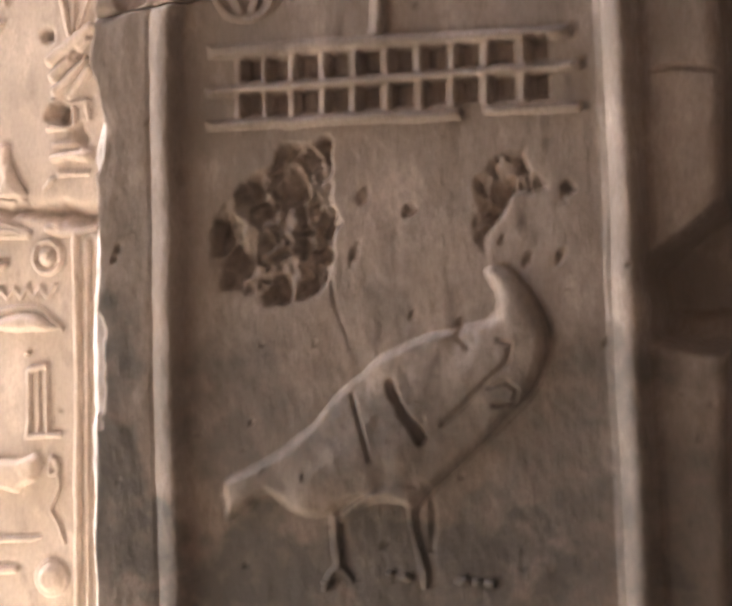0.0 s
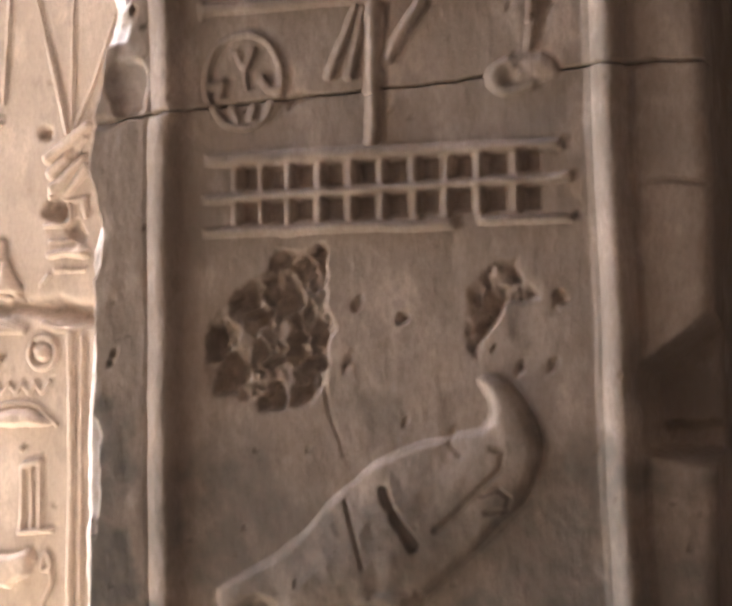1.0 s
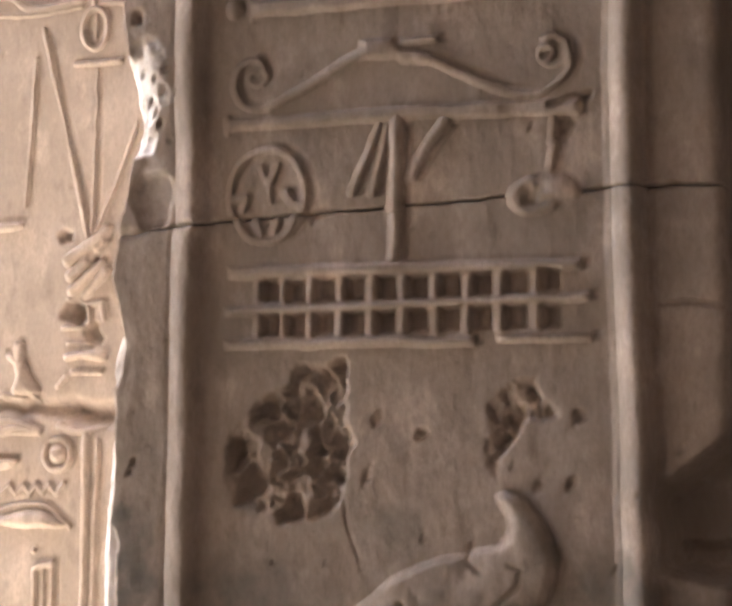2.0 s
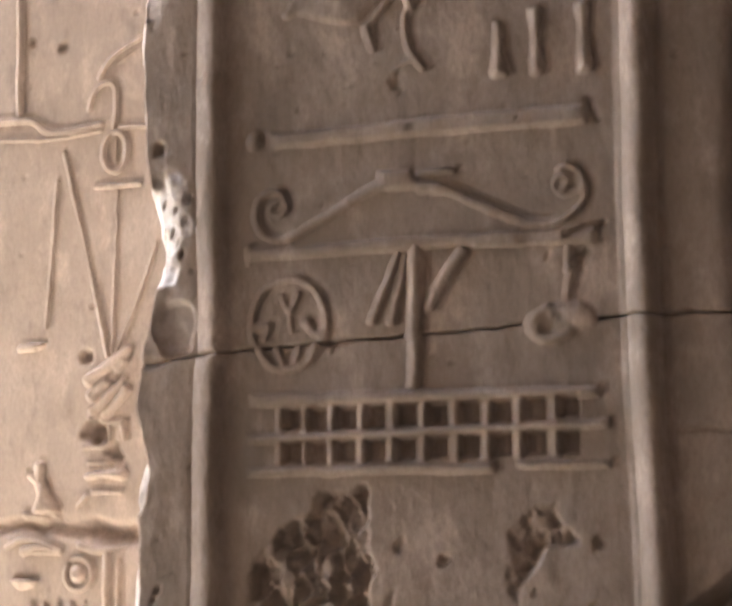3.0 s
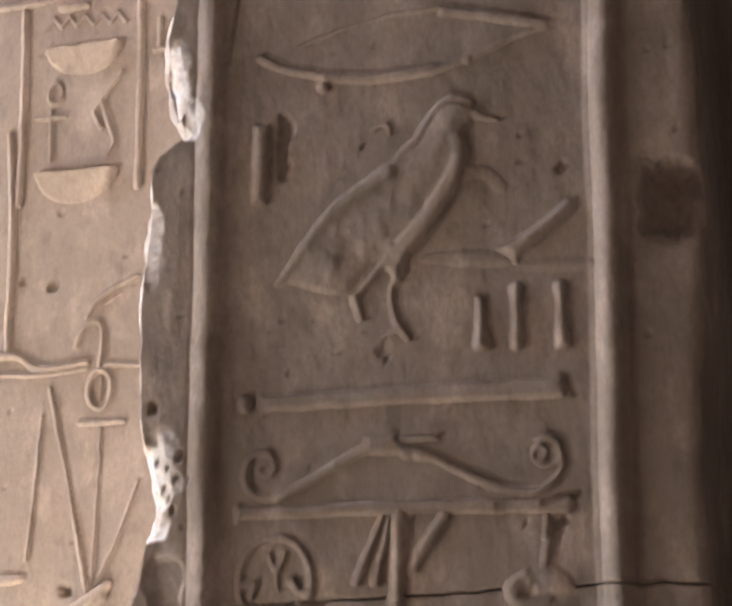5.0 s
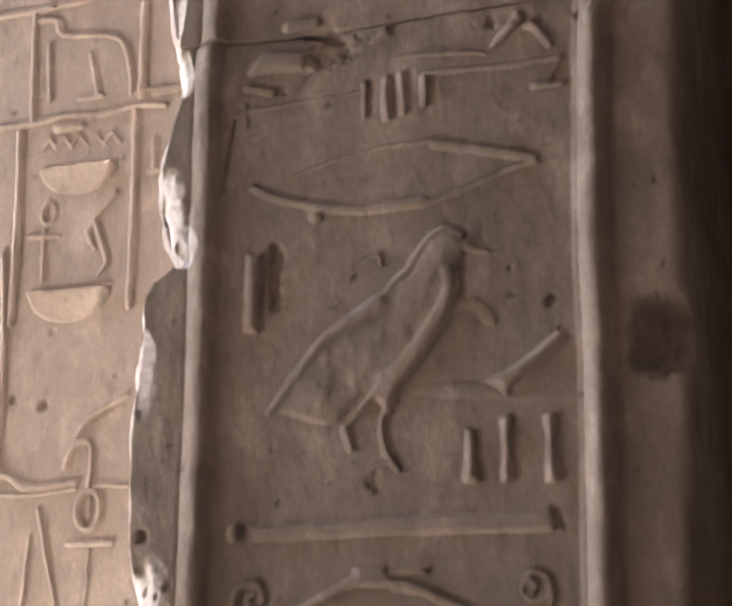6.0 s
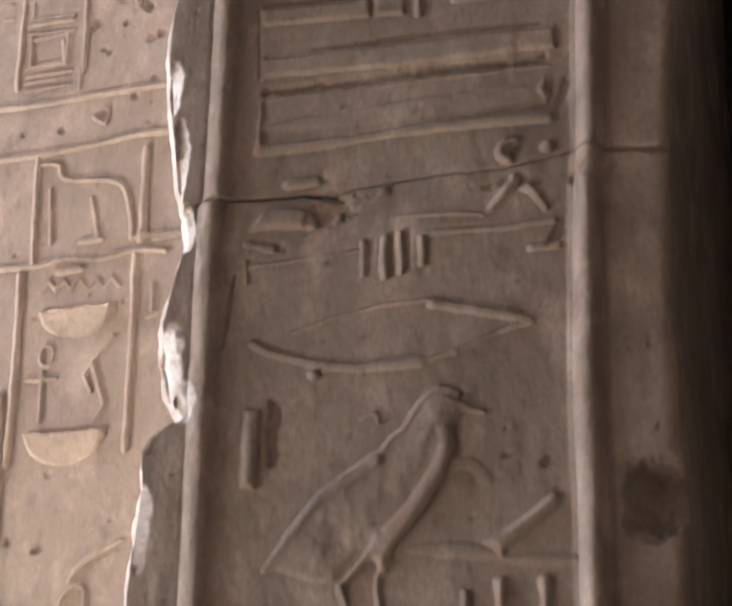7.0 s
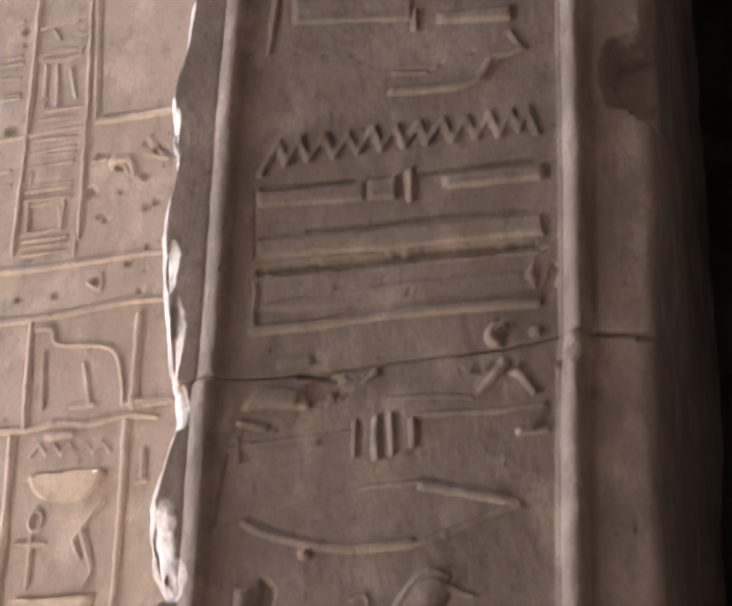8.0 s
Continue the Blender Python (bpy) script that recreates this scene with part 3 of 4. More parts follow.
sign("carved_bar", "mid", body([(0.470, 2.594), (0.492, 2.592), (0.488, 2.551), (0.492, 2.504), (0.470, 2.504), (0.473, 2.552)], .013, .010, 0), label="raised upright bar, flared ends")
sign("carved_bar", "mid", body([(0.533, 2.593), (0.553, 2.593), (0.549, 2.547), (0.556, 2.501), (0.532, 2.500), (0.535, 2.548)], .013, .010, 0), label="raised upright bar, flared ends")
sign("carved_hook", "mid", body([(0.553, 2.713), (0.565, 2.707), (0.561, 2.692), (0.529, 2.665), (0.491, 2.636), (0.484, 2.622), (0.471, 2.634), (0.456, 2.651), (0.490, 2.668), (0.523, 2.689)], .010, .006, .002), stroke([(0.459, 2.648), (0.483, 2.625)], .005, .005, .015), label="raised angled hook sign")
sign("carved_ledge", "mid", body([(0.348, 2.657), (0.463, 2.643), (0.466, 2.619), (0.342, 2.629)], .0028, .012, 0))
sign("carved_ledge", "mid", body([(0.493, 2.631), (0.584, 2.625), (0.583, 2.604), (0.492, 2.611)], .0028, .012, 0))
sign("carved_ledge", "mid", stroke([(0.403, 2.762), (0.437, 2.762), (0.464, 2.735)], .012, .010, .0018))
sign("carved_post", "mid", body([(0.078, 2.878), (0.110, 2.873), (0.110, 2.745), (0.083, 2.745)], .010, .006, 0, True), label="short raised upright post sign", lift=1.0)
sign("carved_mark", "mid", stroke([(0.273, 2.844), (0.291, 2.850), (0.298, 2.836)], .006, .004, .007))
sign("carved_bird", "mid",
     body([(0.129, 2.621), (0.177, 2.686), (0.216, 2.734), (0.255, 2.759), (0.294, 2.780), (0.306, 2.794), (0.318, 2.808), (0.339, 2.822), (0.348, 2.841), (0.360, 2.859), (0.373, 2.874), (0.394, 2.878), (0.412, 2.872), (0.427, 2.855), (0.424, 2.841), (0.410, 2.814), (0.405, 2.784), (0.393, 2.751), (0.361, 2.703), (0.333, 2.654), (0.323, 2.624), (0.292, 2.621), (0.272, 2.636), (0.225, 2.594), (0.147, 2.616)], .0060, .014, .003),
     stroke([(0.131, 2.624), (0.177, 2.682), (0.216, 2.728), (0.255, 2.753), (0.294, 2.774)], 0.0100, 0.0190, 0.0140),
     stroke([(0.318, 2.758), (0.309, 2.772), (0.307, 2.792), (0.319, 2.807), (0.339, 2.821), (0.348, 2.840), (0.360, 2.858), (0.373, 2.873)], 0.0085, 0.0080, 0.0140),
     stroke([(0.373, 2.873), (0.386, 2.878), (0.402, 2.876), (0.417, 2.869)], 0.0080, 0.0080, 0.0120),
     stroke([(0.337, 2.761), (0.325, 2.770), (0.323, 2.786), (0.332, 2.796)], 0.0050, 0.0050, 0.0130, base=.0025),
     stroke([(0.397, 2.816), (0.400, 2.785), (0.387, 2.752), (0.360, 2.712), (0.336, 2.683), (0.316, 2.662)], 0.0140, 0.0200, 0.0120),
     stroke([(0.384, 2.840), (0.377, 2.806), (0.387, 2.778)], 0.0080, 0.0060, 0.0110, base=.0025),
     stroke([(0.406, 2.841), (0.406, 2.819)], 0.0060, 0.0040, 0.0140),
     disc(*(0.410, 2.858), .010, .013),
     stroke([(0.423, 2.852), (0.438, 2.845), (0.457, 2.839)], 0.0085, 0.0035, 0.0080),
     stroke([(0.247, 2.715), (0.239, 2.688), (0.236, 2.660)], 0.0040, 0.0040, 0.0100, base=.0025),
     body([(0.297, 2.678), (0.331, 2.658), (0.324, 2.631), (0.316, 2.608), (0.299, 2.609), (0.292, 2.624), (0.274, 2.612), (0.248, 2.592), (0.241, 2.600), (0.267, 2.633), (0.284, 2.654)], .012, .011, .002),
     stroke([(0.244, 2.595), (0.250, 2.576), (0.255, 2.562)], 0.0080, 0.0060, 0.0140),
     stroke([(0.318, 2.627), (0.302, 2.610), (0.300, 2.589), (0.306, 2.563), (0.312, 2.543)], 0.0085, 0.0055, 0.0140),
     stroke([(0.311, 2.547), (0.326, 2.528)], 0.0070, 0.0060, 0.0120),
     stroke([(0.312, 2.543), (0.296, 2.537), (0.284, 2.529)], 0.0050, 0.0040, 0.0070),
     lift=1.0, label="raised sign shaped like a standing bird")
sign("carved_mouth", "mid",
     stroke([(0.091, 2.980), (0.128, 2.959), (0.188, 2.939), (0.268, 2.925), (0.361, 2.926)], .007, .010, .011),
     stroke([(0.378, 3.017), (0.452, 2.998), (0.527, 2.974)], .009, .009, .011), stroke([(0.157, 2.991), (0.216, 3.011), (0.288, 3.021), (0.371, 3.024)], .004, .005, .004),
     stroke([(0.364, 2.924), (0.417, 2.938), (0.486, 2.963), (0.526, 2.972)], .006, .006, .005), disc(*[(0.192, 2.922)][0], .012, .010),
     disc(*[(0.413, 2.937)][0], .010, .008), label="long raised lens-shaped sign, partly worn away")
sign("carved_tray", "mid", stroke([(0.075, 3.148), (0.115, 3.138)], .010, .010, .008), stroke([(0.071, 3.120), (0.075, 3.084)], .006, h=.009), stroke([(0.085, 3.110), (0.179, 3.114), (0.259, 3.118)], .006, .006, .006), stroke([(0.368, 3.135), (0.472, 3.131), (0.566, 3.134)], .006, .006, .005), stroke([(0.530, 3.093), (0.569, 3.093)], .008, .008, .005), label="worn raised tray sign")
for a, b in zip([(0.264, 3.130), (0.301, 3.134), (0.325, 3.136), (0.361, 3.128)], [(0.266, 3.078), (0.302, 3.071), (0.328, 3.077), (0.362, 3.085)]):
    sign("carved_bar", "mid", stroke([a, b], .0085, .008, .008))
sign("carved_mound", "mid", body([(0.075, 3.168), (0.086, 3.200), (0.110, 3.212), (0.174, 3.199), (0.191, 3.171), (0.177, 3.158), (0.121, 3.170)], .009, .012, .002), label="broken raised mound sign")
sign("carved_arm", "mid", stroke([(0.505, 3.208), (0.487, 3.186), (0.468, 3.165)], .012, .006, .009), label="battered raised arm-like sign")
sign("carved_arm", "mid", stroke([(0.522, 3.195), (0.534, 3.185), (0.552, 3.158)], .009, .007, .012))
sign("carved_ledge", "mid", stroke([(0.298, 3.214), (0.276, 3.200)], .010, .006, .007))
sign("carved_ledge", "mid", stroke([(0.322, 3.168), (0.420, 3.162), (0.457, 3.154)], .005, .004, .005))

# upper course
sign("carved_pool", "high",
     stroke([(0.082, 3.404), (0.086, 3.313)], .007, h=.011, sharp=True), stroke([(0.086, 3.312), (0.217, 3.312), (0.334, 3.315), (0.434, 3.314), (0.560, 3.309)], .011, .011, .012),
     stroke([(0.086, 3.405), (0.563, 3.399)], .004, h=.004, sharp=True), body([(0.534, 3.356), (0.559, 3.395), (0.561, 3.321)], .010, .012, 0, True),
     body([(0.129, 3.370), (0.518, 3.373), (0.517, 3.329), (0.135, 3.339)], .004, .012, .0), label="long rectangular sunk pool sign with raised rim")
sign("carved_band", "high", body([(0.081, 3.484), (0.331, 3.477), (0.572, 3.469), (0.575, 3.427), (0.332, 3.432), (0.086, 3.446)], .007, .006, 0, True), stroke([(0.084, 3.482), (0.087, 3.446)], .006, h=.010), label="long raised band")
sign("carved_band", "high", body([(0.075, 3.581), (0.267, 3.572), (0.269, 3.535), (0.080, 3.547)], .006, .006, 0, True), body([(0.271, 3.578), (0.328, 3.577), (0.329, 3.529), (0.274, 3.534)], .007, .006, 0, True),
     stroke([(0.348, 3.578), (0.351, 3.528)], .009, h=.012), body([(0.401, 3.566), (0.573, 3.562), (0.575, 3.531), (0.403, 3.534)], .008, .006, 0, True), label="raised band tied round its middle")
zig = [(0.080, 3.615), (0.110, 3.673), (0.126, 3.630), (0.150, 3.674), (0.166, 3.631), (0.193, 3.674), (0.210, 3.631), (0.237, 3.672), (0.253, 3.632), (0.281, 3.675), (0.296, 3.632), (0.322, 3.672), (0.337, 3.632), (0.363, 3.673), (0.377, 3.633), (0.404, 3.674), (0.419, 3.629), (0.444, 3.671), (0.460, 3.630), (0.484, 3.672), (0.499, 3.628), (0.520, 3.671), (0.534, 3.632), (0.548, 3.673), (0.564, 3.623)]
sign("carved_zigzag", "high", stroke(zig, .0082, h=.011, sharp=True), label="raised zigzag water sign")
sign("carved_limb", "high", stroke([(0.316, 3.747), (0.407, 3.740), (0.464, 3.746), (0.489, 3.787), (0.521, 3.791), (0.541, 3.800)], .012, .008, .008), stroke([(0.521, 3.835), (0.539, 3.800)], .008, .006, .010), stroke([(0.315, 3.786), (0.374, 3.778)], .006, .005, .005), label="worn raised limb-shaped sign")
sign("carved_post", "high", stroke([(0.089, 4.010), (0.081, 3.869)], .009, .006, .009), body([(0.115, 4.016), (0.345, 3.981), (0.347, 3.889), (0.125, 3.920)], .005, .008, 0, True))
sign("carved_tray", "high", body([(0.389, 3.902), (0.526, 3.891), (0.526, 3.858), (0.389, 3.874)], .007, .008, 0, True), stroke([(0.351, 3.909), (0.352, 3.873)], .008, h=.009))
sign("carved_knob", "high", ring(*[(0.502, 3.257)][0], .020, .016, .009, .009, 80, 170))
sign("carved_knob", "high", disc(*[(0.557, 3.259)][0], .014, .009))
sign("carved_knob", "high", stroke([(0.140, 3.248), (0.184, 3.247)], .012, .010, .008))

PILLAR_SHAPES = [shape for entry in SIGNS for shape in entry[2]]
FOOT, HEAD = 1.28, 4.25
block_foot = block(lambda x: 0 * x - 0.02, lambda x: 0 * x + FOOT - 0.002, 0.012, "plain lower sandstone block")
block_low = block(lambda x: 0 * x + FOOT, lambda x: crack_low(x) - 0.0001, 0.0026, "brown sandstone block with pitted scars")
block_mid = block(lambda x: crack_low(x) + 0.0001, lambda x: crack_high(x) - 0.0001, 0.0026, "brown sandstone block, chipped white at its edge")
block_high = block(lambda x: crack_high(x) + 0.0001, lambda x: 0 * x + HEAD, 0.0026, "brown sandstone block under the upper joint")
block_head = block(lambda x: 0 * x + HEAD + 0.002, lambda x: 0 * x + 6.52, 0.012, "plain upper sandstone block")
COURSES = {"low": block_low, "mid": block_mid, "high": block_high}
for name, course, shapes, label, more in SIGNS:
    carving(name, shapes, COURSES[course], face, M_PILLAR, label=label, tone=lambda X, Z: -np.clip(stained(X, Z), 0, 1), **more)

# ---- the lit wall beyond ----
WY = 0.82
W_CRACK = [(-0.734, 1.959), (-0.634, 1.952), (-0.536, 1.937)]


def wall_face(X, Z):
    y = WY + 0.0025 * F2.rough(X, Z, 3, 2) + 0.0006 * F3.rough(X, Z, 40, 3)
    c = np.array(W_CRACK)
    zc = np.interp(X, c[:, 0], c[:, 1]) + 0.008 * F1.rough(X, X * 0, 25, 3)
    y = y + (0.022 + 0.016 * step(X, -0.66, -0.60)) * np.exp(-((Z - zc) / (0.011 + 0.006 * step(X, -0.66, -0.60))) ** 2)
    for cx, cz, r, d in WALL_SUNK:
        q = np.hypot((X - cx) / r, (Z - cz) / r) + 0.5 * F3.rough(X, Z, 60, 3)
        y = y + d * step(-q, -1.1, -0.6)
    return y + grooves(X, Z, WALL_SHAPES, (0.012, 0.010), 0.010)


WALL_SUNK = [(*c, *s) for c, s in zip([(-0.629, 2.283), (-0.561, 2.092), (-0.611, 2.136), (-0.596, 2.130), (-0.565, 2.240)] + [(-0.765, 2.927), (-0.694, 2.909)] + [(-0.734, 3.892), (-0.832, 3.894), (-0.636, 3.919), (-0.558, 3.958), (-0.521, 3.880), (-0.502, 4.113), (-0.630, 4.080), (-0.698, 4.595)],
             [(.016,.014), (.022,.012), (.024,.016), (.022,.014), (.016,.01), (.010,.008), (.012,.008), (.012,.009), (.009,.009), (.012,.006), (.010,.008), (.009,.007), (.012,.01), (.010,.006), (.01,.008)])]

WALL_SUNK += [(*c, *s) for c, s in zip([(-0.914, 4.676), (-0.908, 4.633), (-0.915, 4.373), (-0.545, 4.280), (-0.513, 4.262), (-0.606, 4.222), (-0.542, 4.192), (-0.593, 4.156), (-0.525, 4.103), (-0.646, 4.092), (-0.673, 4.161), (-0.510, 3.993), (-0.664, 4.261), (-0.831, 4.452)],
                                      itertools.cycle([(.012, .010), (.009, .008), (.016, .009), (.010, .007)]))]
WALL_SUNK += [(rs.uniform(-1.05, -0.35), rs.uniform(1.2, 4.8), rs.uniform(.003, .008), rs.uniform(.002, .005)) for k in range(70)]

def bowl(cx, cz, w, h=0.017):
    """A raised half-round bowl, proud at its flat top and running out below."""
    line = np.array([(cx + w * math.cos(radians(a)), cz + 0.78 * w * math.sin(radians(a))) for a in range(180, 361, 12)])

    def height(X, Z):
        d, _ = line_distance(X, Z, line, True)
        d = np.where(inside(X, Z, line), d, -d)
        return np.where(d > 0, (0.002 + h * (1 - np.clip((cz - Z) / (0.7 * w), 0, 1))) * step(d, 0, 0.004), np.maximum(d, -0.006))
    return height, line, 0.004


MARKS = []


def mark(name, *shapes, label=""):
    MARKS.append((name, shapes, label))


H = 0.008
mark("carved_zigzag", stroke([(-0.757, 1.792), (-0.737, 1.811), (-0.723, 1.792), (-0.708, 1.811), (-0.694, 1.791), (-0.680, 1.812), (-0.666, 1.791), (-0.652, 1.813), (-0.638, 1.792), (-0.621, 1.814)], .005, h=H, sharp=True))
for c, w in zip([(-0.655, 3.156), (-0.653, 3.439)], (.094, .090)):
    mark("carved_bowl", bowl(*c, w), label="raised half-round bowl sign")
mark("carved_ring", ring(*[(-0.635, 1.867)][0], .030, .030, .007, H), disc(*[(-0.635, 1.867)][0], .020, .011), label="raised round disc")
mark("carved_eye", body([(-0.778, 1.744), (-0.717, 1.761), (-0.667, 1.763), (-0.637, 1.748), (-0.616, 1.732), (-0.677, 1.726), (-0.779, 1.734)], .012, .010, .002), stroke([(-0.778, 1.759), (-0.717, 1.772), (-0.662, 1.773), (-0.632, 1.755), (-0.606, 1.732)], .006, .005, .012), label="raised eye-shaped sign")
mark("carved_throne", body([(-0.690, 1.538), (-0.608, 1.543), (-0.608, 1.528), (-0.691, 1.523)], .016, .005, 0, True), stroke([(-0.679, 1.655), (-0.682, 1.541)], .006, h=.007), stroke([(-0.659, 1.651), (-0.660, 1.541)], .005, h=.005), stroke([(-0.642, 1.659), (-0.642, 1.541)], .006, h=.009), stroke([(-0.673, 1.659), (-0.643, 1.665)], .008, h=.012), disc(*[(-0.681, 1.686)][0], .008, .010))
mark("carved_border", stroke([(-0.577, 1.911), (-0.575, 1.650), (-0.585, 1.191)], .008, h=.010), stroke([(-0.551, 1.893), (-0.561, 1.192)], .006, h=.006), label="raised vertical border line")
mark("carved_knot", stroke([(-0.623, 1.489), (-0.617, 1.468), (-0.637, 1.463), (-0.629, 1.494), (-0.617, 1.441), (-0.638, 1.397), (-0.623, 1.372), (-0.609, 1.333)], .006, .005, H))
mark("carved_figure", body([(-0.772, 1.483), (-0.711, 1.488), (-0.671, 1.497), (-0.656, 1.484), (-0.662, 1.449), (-0.692, 1.436), (-0.707, 1.422), (-0.743, 1.430), (-0.773, 1.425)], .010, .010, .003), stroke([(-0.681, 1.488), (-0.663, 1.495), (-0.653, 1.480)], .006, .005, .014), label="worn raised lump of a figure sign")
mark("carved_bar", body([(-0.785, 1.341), (-0.683, 1.346), (-0.653, 1.350), (-0.654, 1.339), (-0.684, 1.332), (-0.785, 1.327)], .014, .005, 0, True))
mark("carved_ring", disc(*[(-0.637, 1.267)][0], .034, .012, .036), ring(*[(-0.637, 1.267)][0], .031, .033, .005, .015), disc(*[(-0.647, 1.264)][0], .010, .016), disc(*[(-0.623, 1.274)][0], .008, .016))
mark("carved_bar", stroke([(-0.776, 1.277), (-0.715, 1.280)], .008, h=H))
mark("carved_cluster", stroke([(-0.540, 2.290), (-0.579, 2.262), (-0.619, 2.235)], .012, .016, .014), stroke([(-0.545, 2.269), (-0.580, 2.236), (-0.615, 2.204)], .010, .014, .018), stroke([(-0.551, 2.230), (-0.580, 2.202), (-0.610, 2.177)], .010, .014, .018),
     stroke([(-0.541, 2.212), (-0.566, 2.183), (-0.581, 2.167)], .012, .010, .012), body([(-0.622, 2.169), (-0.581, 2.158), (-0.542, 2.162), (-0.540, 2.145), (-0.581, 2.147), (-0.619, 2.152)], .020, .006, 0), label="battered cluster of raised signs")
mark("carved_block", body([(-0.638, 2.115), (-0.582, 2.114), (-0.580, 2.100), (-0.637, 2.098)], .022, .006, 0, True), stroke([(-0.576, 2.143), (-0.574, 2.114)], .008, .006, .016), stroke([(-0.547, 2.148), (-0.541, 2.121)], .008, .006, .014))
mark("carved_block", body([(-0.624, 2.084), (-0.568, 2.084), (-0.565, 2.071), (-0.622, 2.071)], .018, .006, 0, True), body([(-0.622, 2.060), (-0.543, 2.064), (-0.544, 2.039), (-0.583, 2.045), (-0.621, 2.041)], .012, .010, 0), stroke([(-0.558, 2.062), (-0.539, 2.048)], .008, .006, .016))
mark("carved_block", body([(-0.615, 2.028), (-0.542, 2.029), (-0.542, 2.015), (-0.613, 2.014)], .020, .006, 0, True), stroke([(-0.621, 2.012), (-0.638, 1.995)], .008, .006, .014))
mark("carved_figure", stroke([(-0.743, 2.057), (-0.718, 2.034), (-0.698, 1.993), (-0.679, 1.966)], .010, .006, .010), stroke([(-0.754, 1.978), (-0.704, 1.974)], .010, .006, .010))
mark("carved_eye", stroke([(-0.755, 1.911), (-0.715, 1.919), (-0.675, 1.906)], .012, .006, .009))
mark("carved_cap", stroke([(-0.629, 1.921), (-0.595, 1.911), (-0.536, 1.920)], .010, .006, .009))
mark("carved_stick", stroke([(-0.687, 2.690), (-0.634, 2.487), (-0.580, 2.281)], .0055, .0065, .009))
mark("carved_stick", stroke([(-0.567, 2.604), (-0.570, 2.427), (-0.572, 2.290)], .004, .005, .006))
mark("carved_stick", stroke([(-0.480, 2.495), (-0.523, 2.378), (-0.562, 2.294)], .004, .005, .006))
mark("carved_stick", stroke([(-0.701, 2.633), (-0.710, 2.483), (-0.718, 2.343)], .005, .004, .003))
mark("carved_ankh", ring(*[(-0.574, 2.683)][0], .026, .040, .0065, .010), stroke([(-0.616, 2.615), (-0.518, 2.615)], .0065, h=.010), stroke([(-0.572, 2.708), (-0.571, 2.665)], .004, h=.005), label="raised looped cross sign")
mark("carved_hook", stroke([(-0.635, 2.774), (-0.617, 2.813), (-0.591, 2.825), (-0.574, 2.804), (-0.576, 2.732)], .006, .006, .010))
mark("carved_feather", stroke([(-0.612, 2.837), (-0.576, 2.882), (-0.504, 2.917)], .006, .007, .009), stroke([(-0.571, 2.862), (-0.514, 2.894)], .004, .004, .006))
mark("carved_line", stroke([(-0.907, 2.760), (-0.775, 2.764), (-0.710, 2.732), (-0.604, 2.740)], .008, .008, .010), stroke([(-0.906, 2.733), (-0.709, 2.721), (-0.604, 2.728)], .005, .005, .005), stroke([(-0.562, 2.731), (-0.490, 2.729)], .006, .005, .005))
mark("carved_border", stroke([(-0.818, 3.253), (-0.798, 3.026), (-0.792, 2.782)], .008, h=.009))
mark("carved_border", stroke([(-0.788, 3.290), (-0.785, 3.090)], .006, h=.007))
mark("carved_mark", stroke([(-0.774, 2.304), (-0.740, 2.306)], .009, h=.006))
mark("carved_mark", stroke([(-0.727, 2.075), (-0.728, 2.044), (-0.711, 1.990)], .010, .008, .008))
mark("carved_zigzag", stroke([(-0.749, 3.489), (-0.728, 3.514), (-0.710, 3.489), (-0.692, 3.513), (-0.672, 3.486), (-0.654, 3.512), (-0.632, 3.485), (-0.613, 3.509), (-0.594, 3.483), (-0.578, 3.509), (-0.557, 3.484)], .006, h=H, sharp=True))
mark("carved_blob", stroke([(-0.710, 3.534), (-0.654, 3.534)], .012, .010, .010))
mark("carved_ankh", ring(*[(-0.716, 3.336)][0], .016, .024, .0055, H), stroke([(-0.759, 3.283), (-0.688, 3.281)], .0055, h=H), stroke([(-0.723, 3.297), (-0.718, 3.185)], .0055, h=H), label="small raised looped cross")
mark("carved_figure", stroke([(-0.561, 3.369), (-0.591, 3.330), (-0.623, 3.286)], .007, .005, H), stroke([(-0.606, 3.310), (-0.586, 3.256), (-0.570, 3.212), (-0.587, 3.183)], .007, .005, H), stroke([(-0.620, 3.280), (-0.602, 3.247)], .006, h=H))
mark("carved_border", stroke([(-0.802, 3.540), (-0.790, 3.299), (-0.788, 3.093)], .009, h=.010))
mark("carved_border", stroke([(-0.525, 3.553), (-0.517, 3.321), (-0.513, 3.109)], .008, h=.010))
mark("carved_line", stroke([(-0.913, 3.557), (-0.774, 3.553), (-0.695, 3.562), (-0.616, 3.554), (-0.518, 3.566), (-0.452, 3.557)], .007, .007, .011), label="raised wavy horizontal line")
mark("carved_crook", stroke([(-0.777, 3.808), (-0.732, 3.803), (-0.712, 3.762), (-0.594, 3.744), (-0.555, 3.701), (-0.536, 3.597)], .007, .006, .010), stroke([(-0.748, 3.740), (-0.735, 3.605)], .0055, h=.005), stroke([(-0.643, 3.705), (-0.618, 3.605)], .006, h=.007), stroke([(-0.663, 3.600), (-0.606, 3.600)], .007, h=.010), label="raised bent canopy sign")
mark("carved_border", stroke([(-0.791, 3.828), (-0.774, 3.563)], .007, h=.008))
mark("carved_border", stroke([(-0.518, 3.814), (-0.515, 3.589)], .009, h=.010))
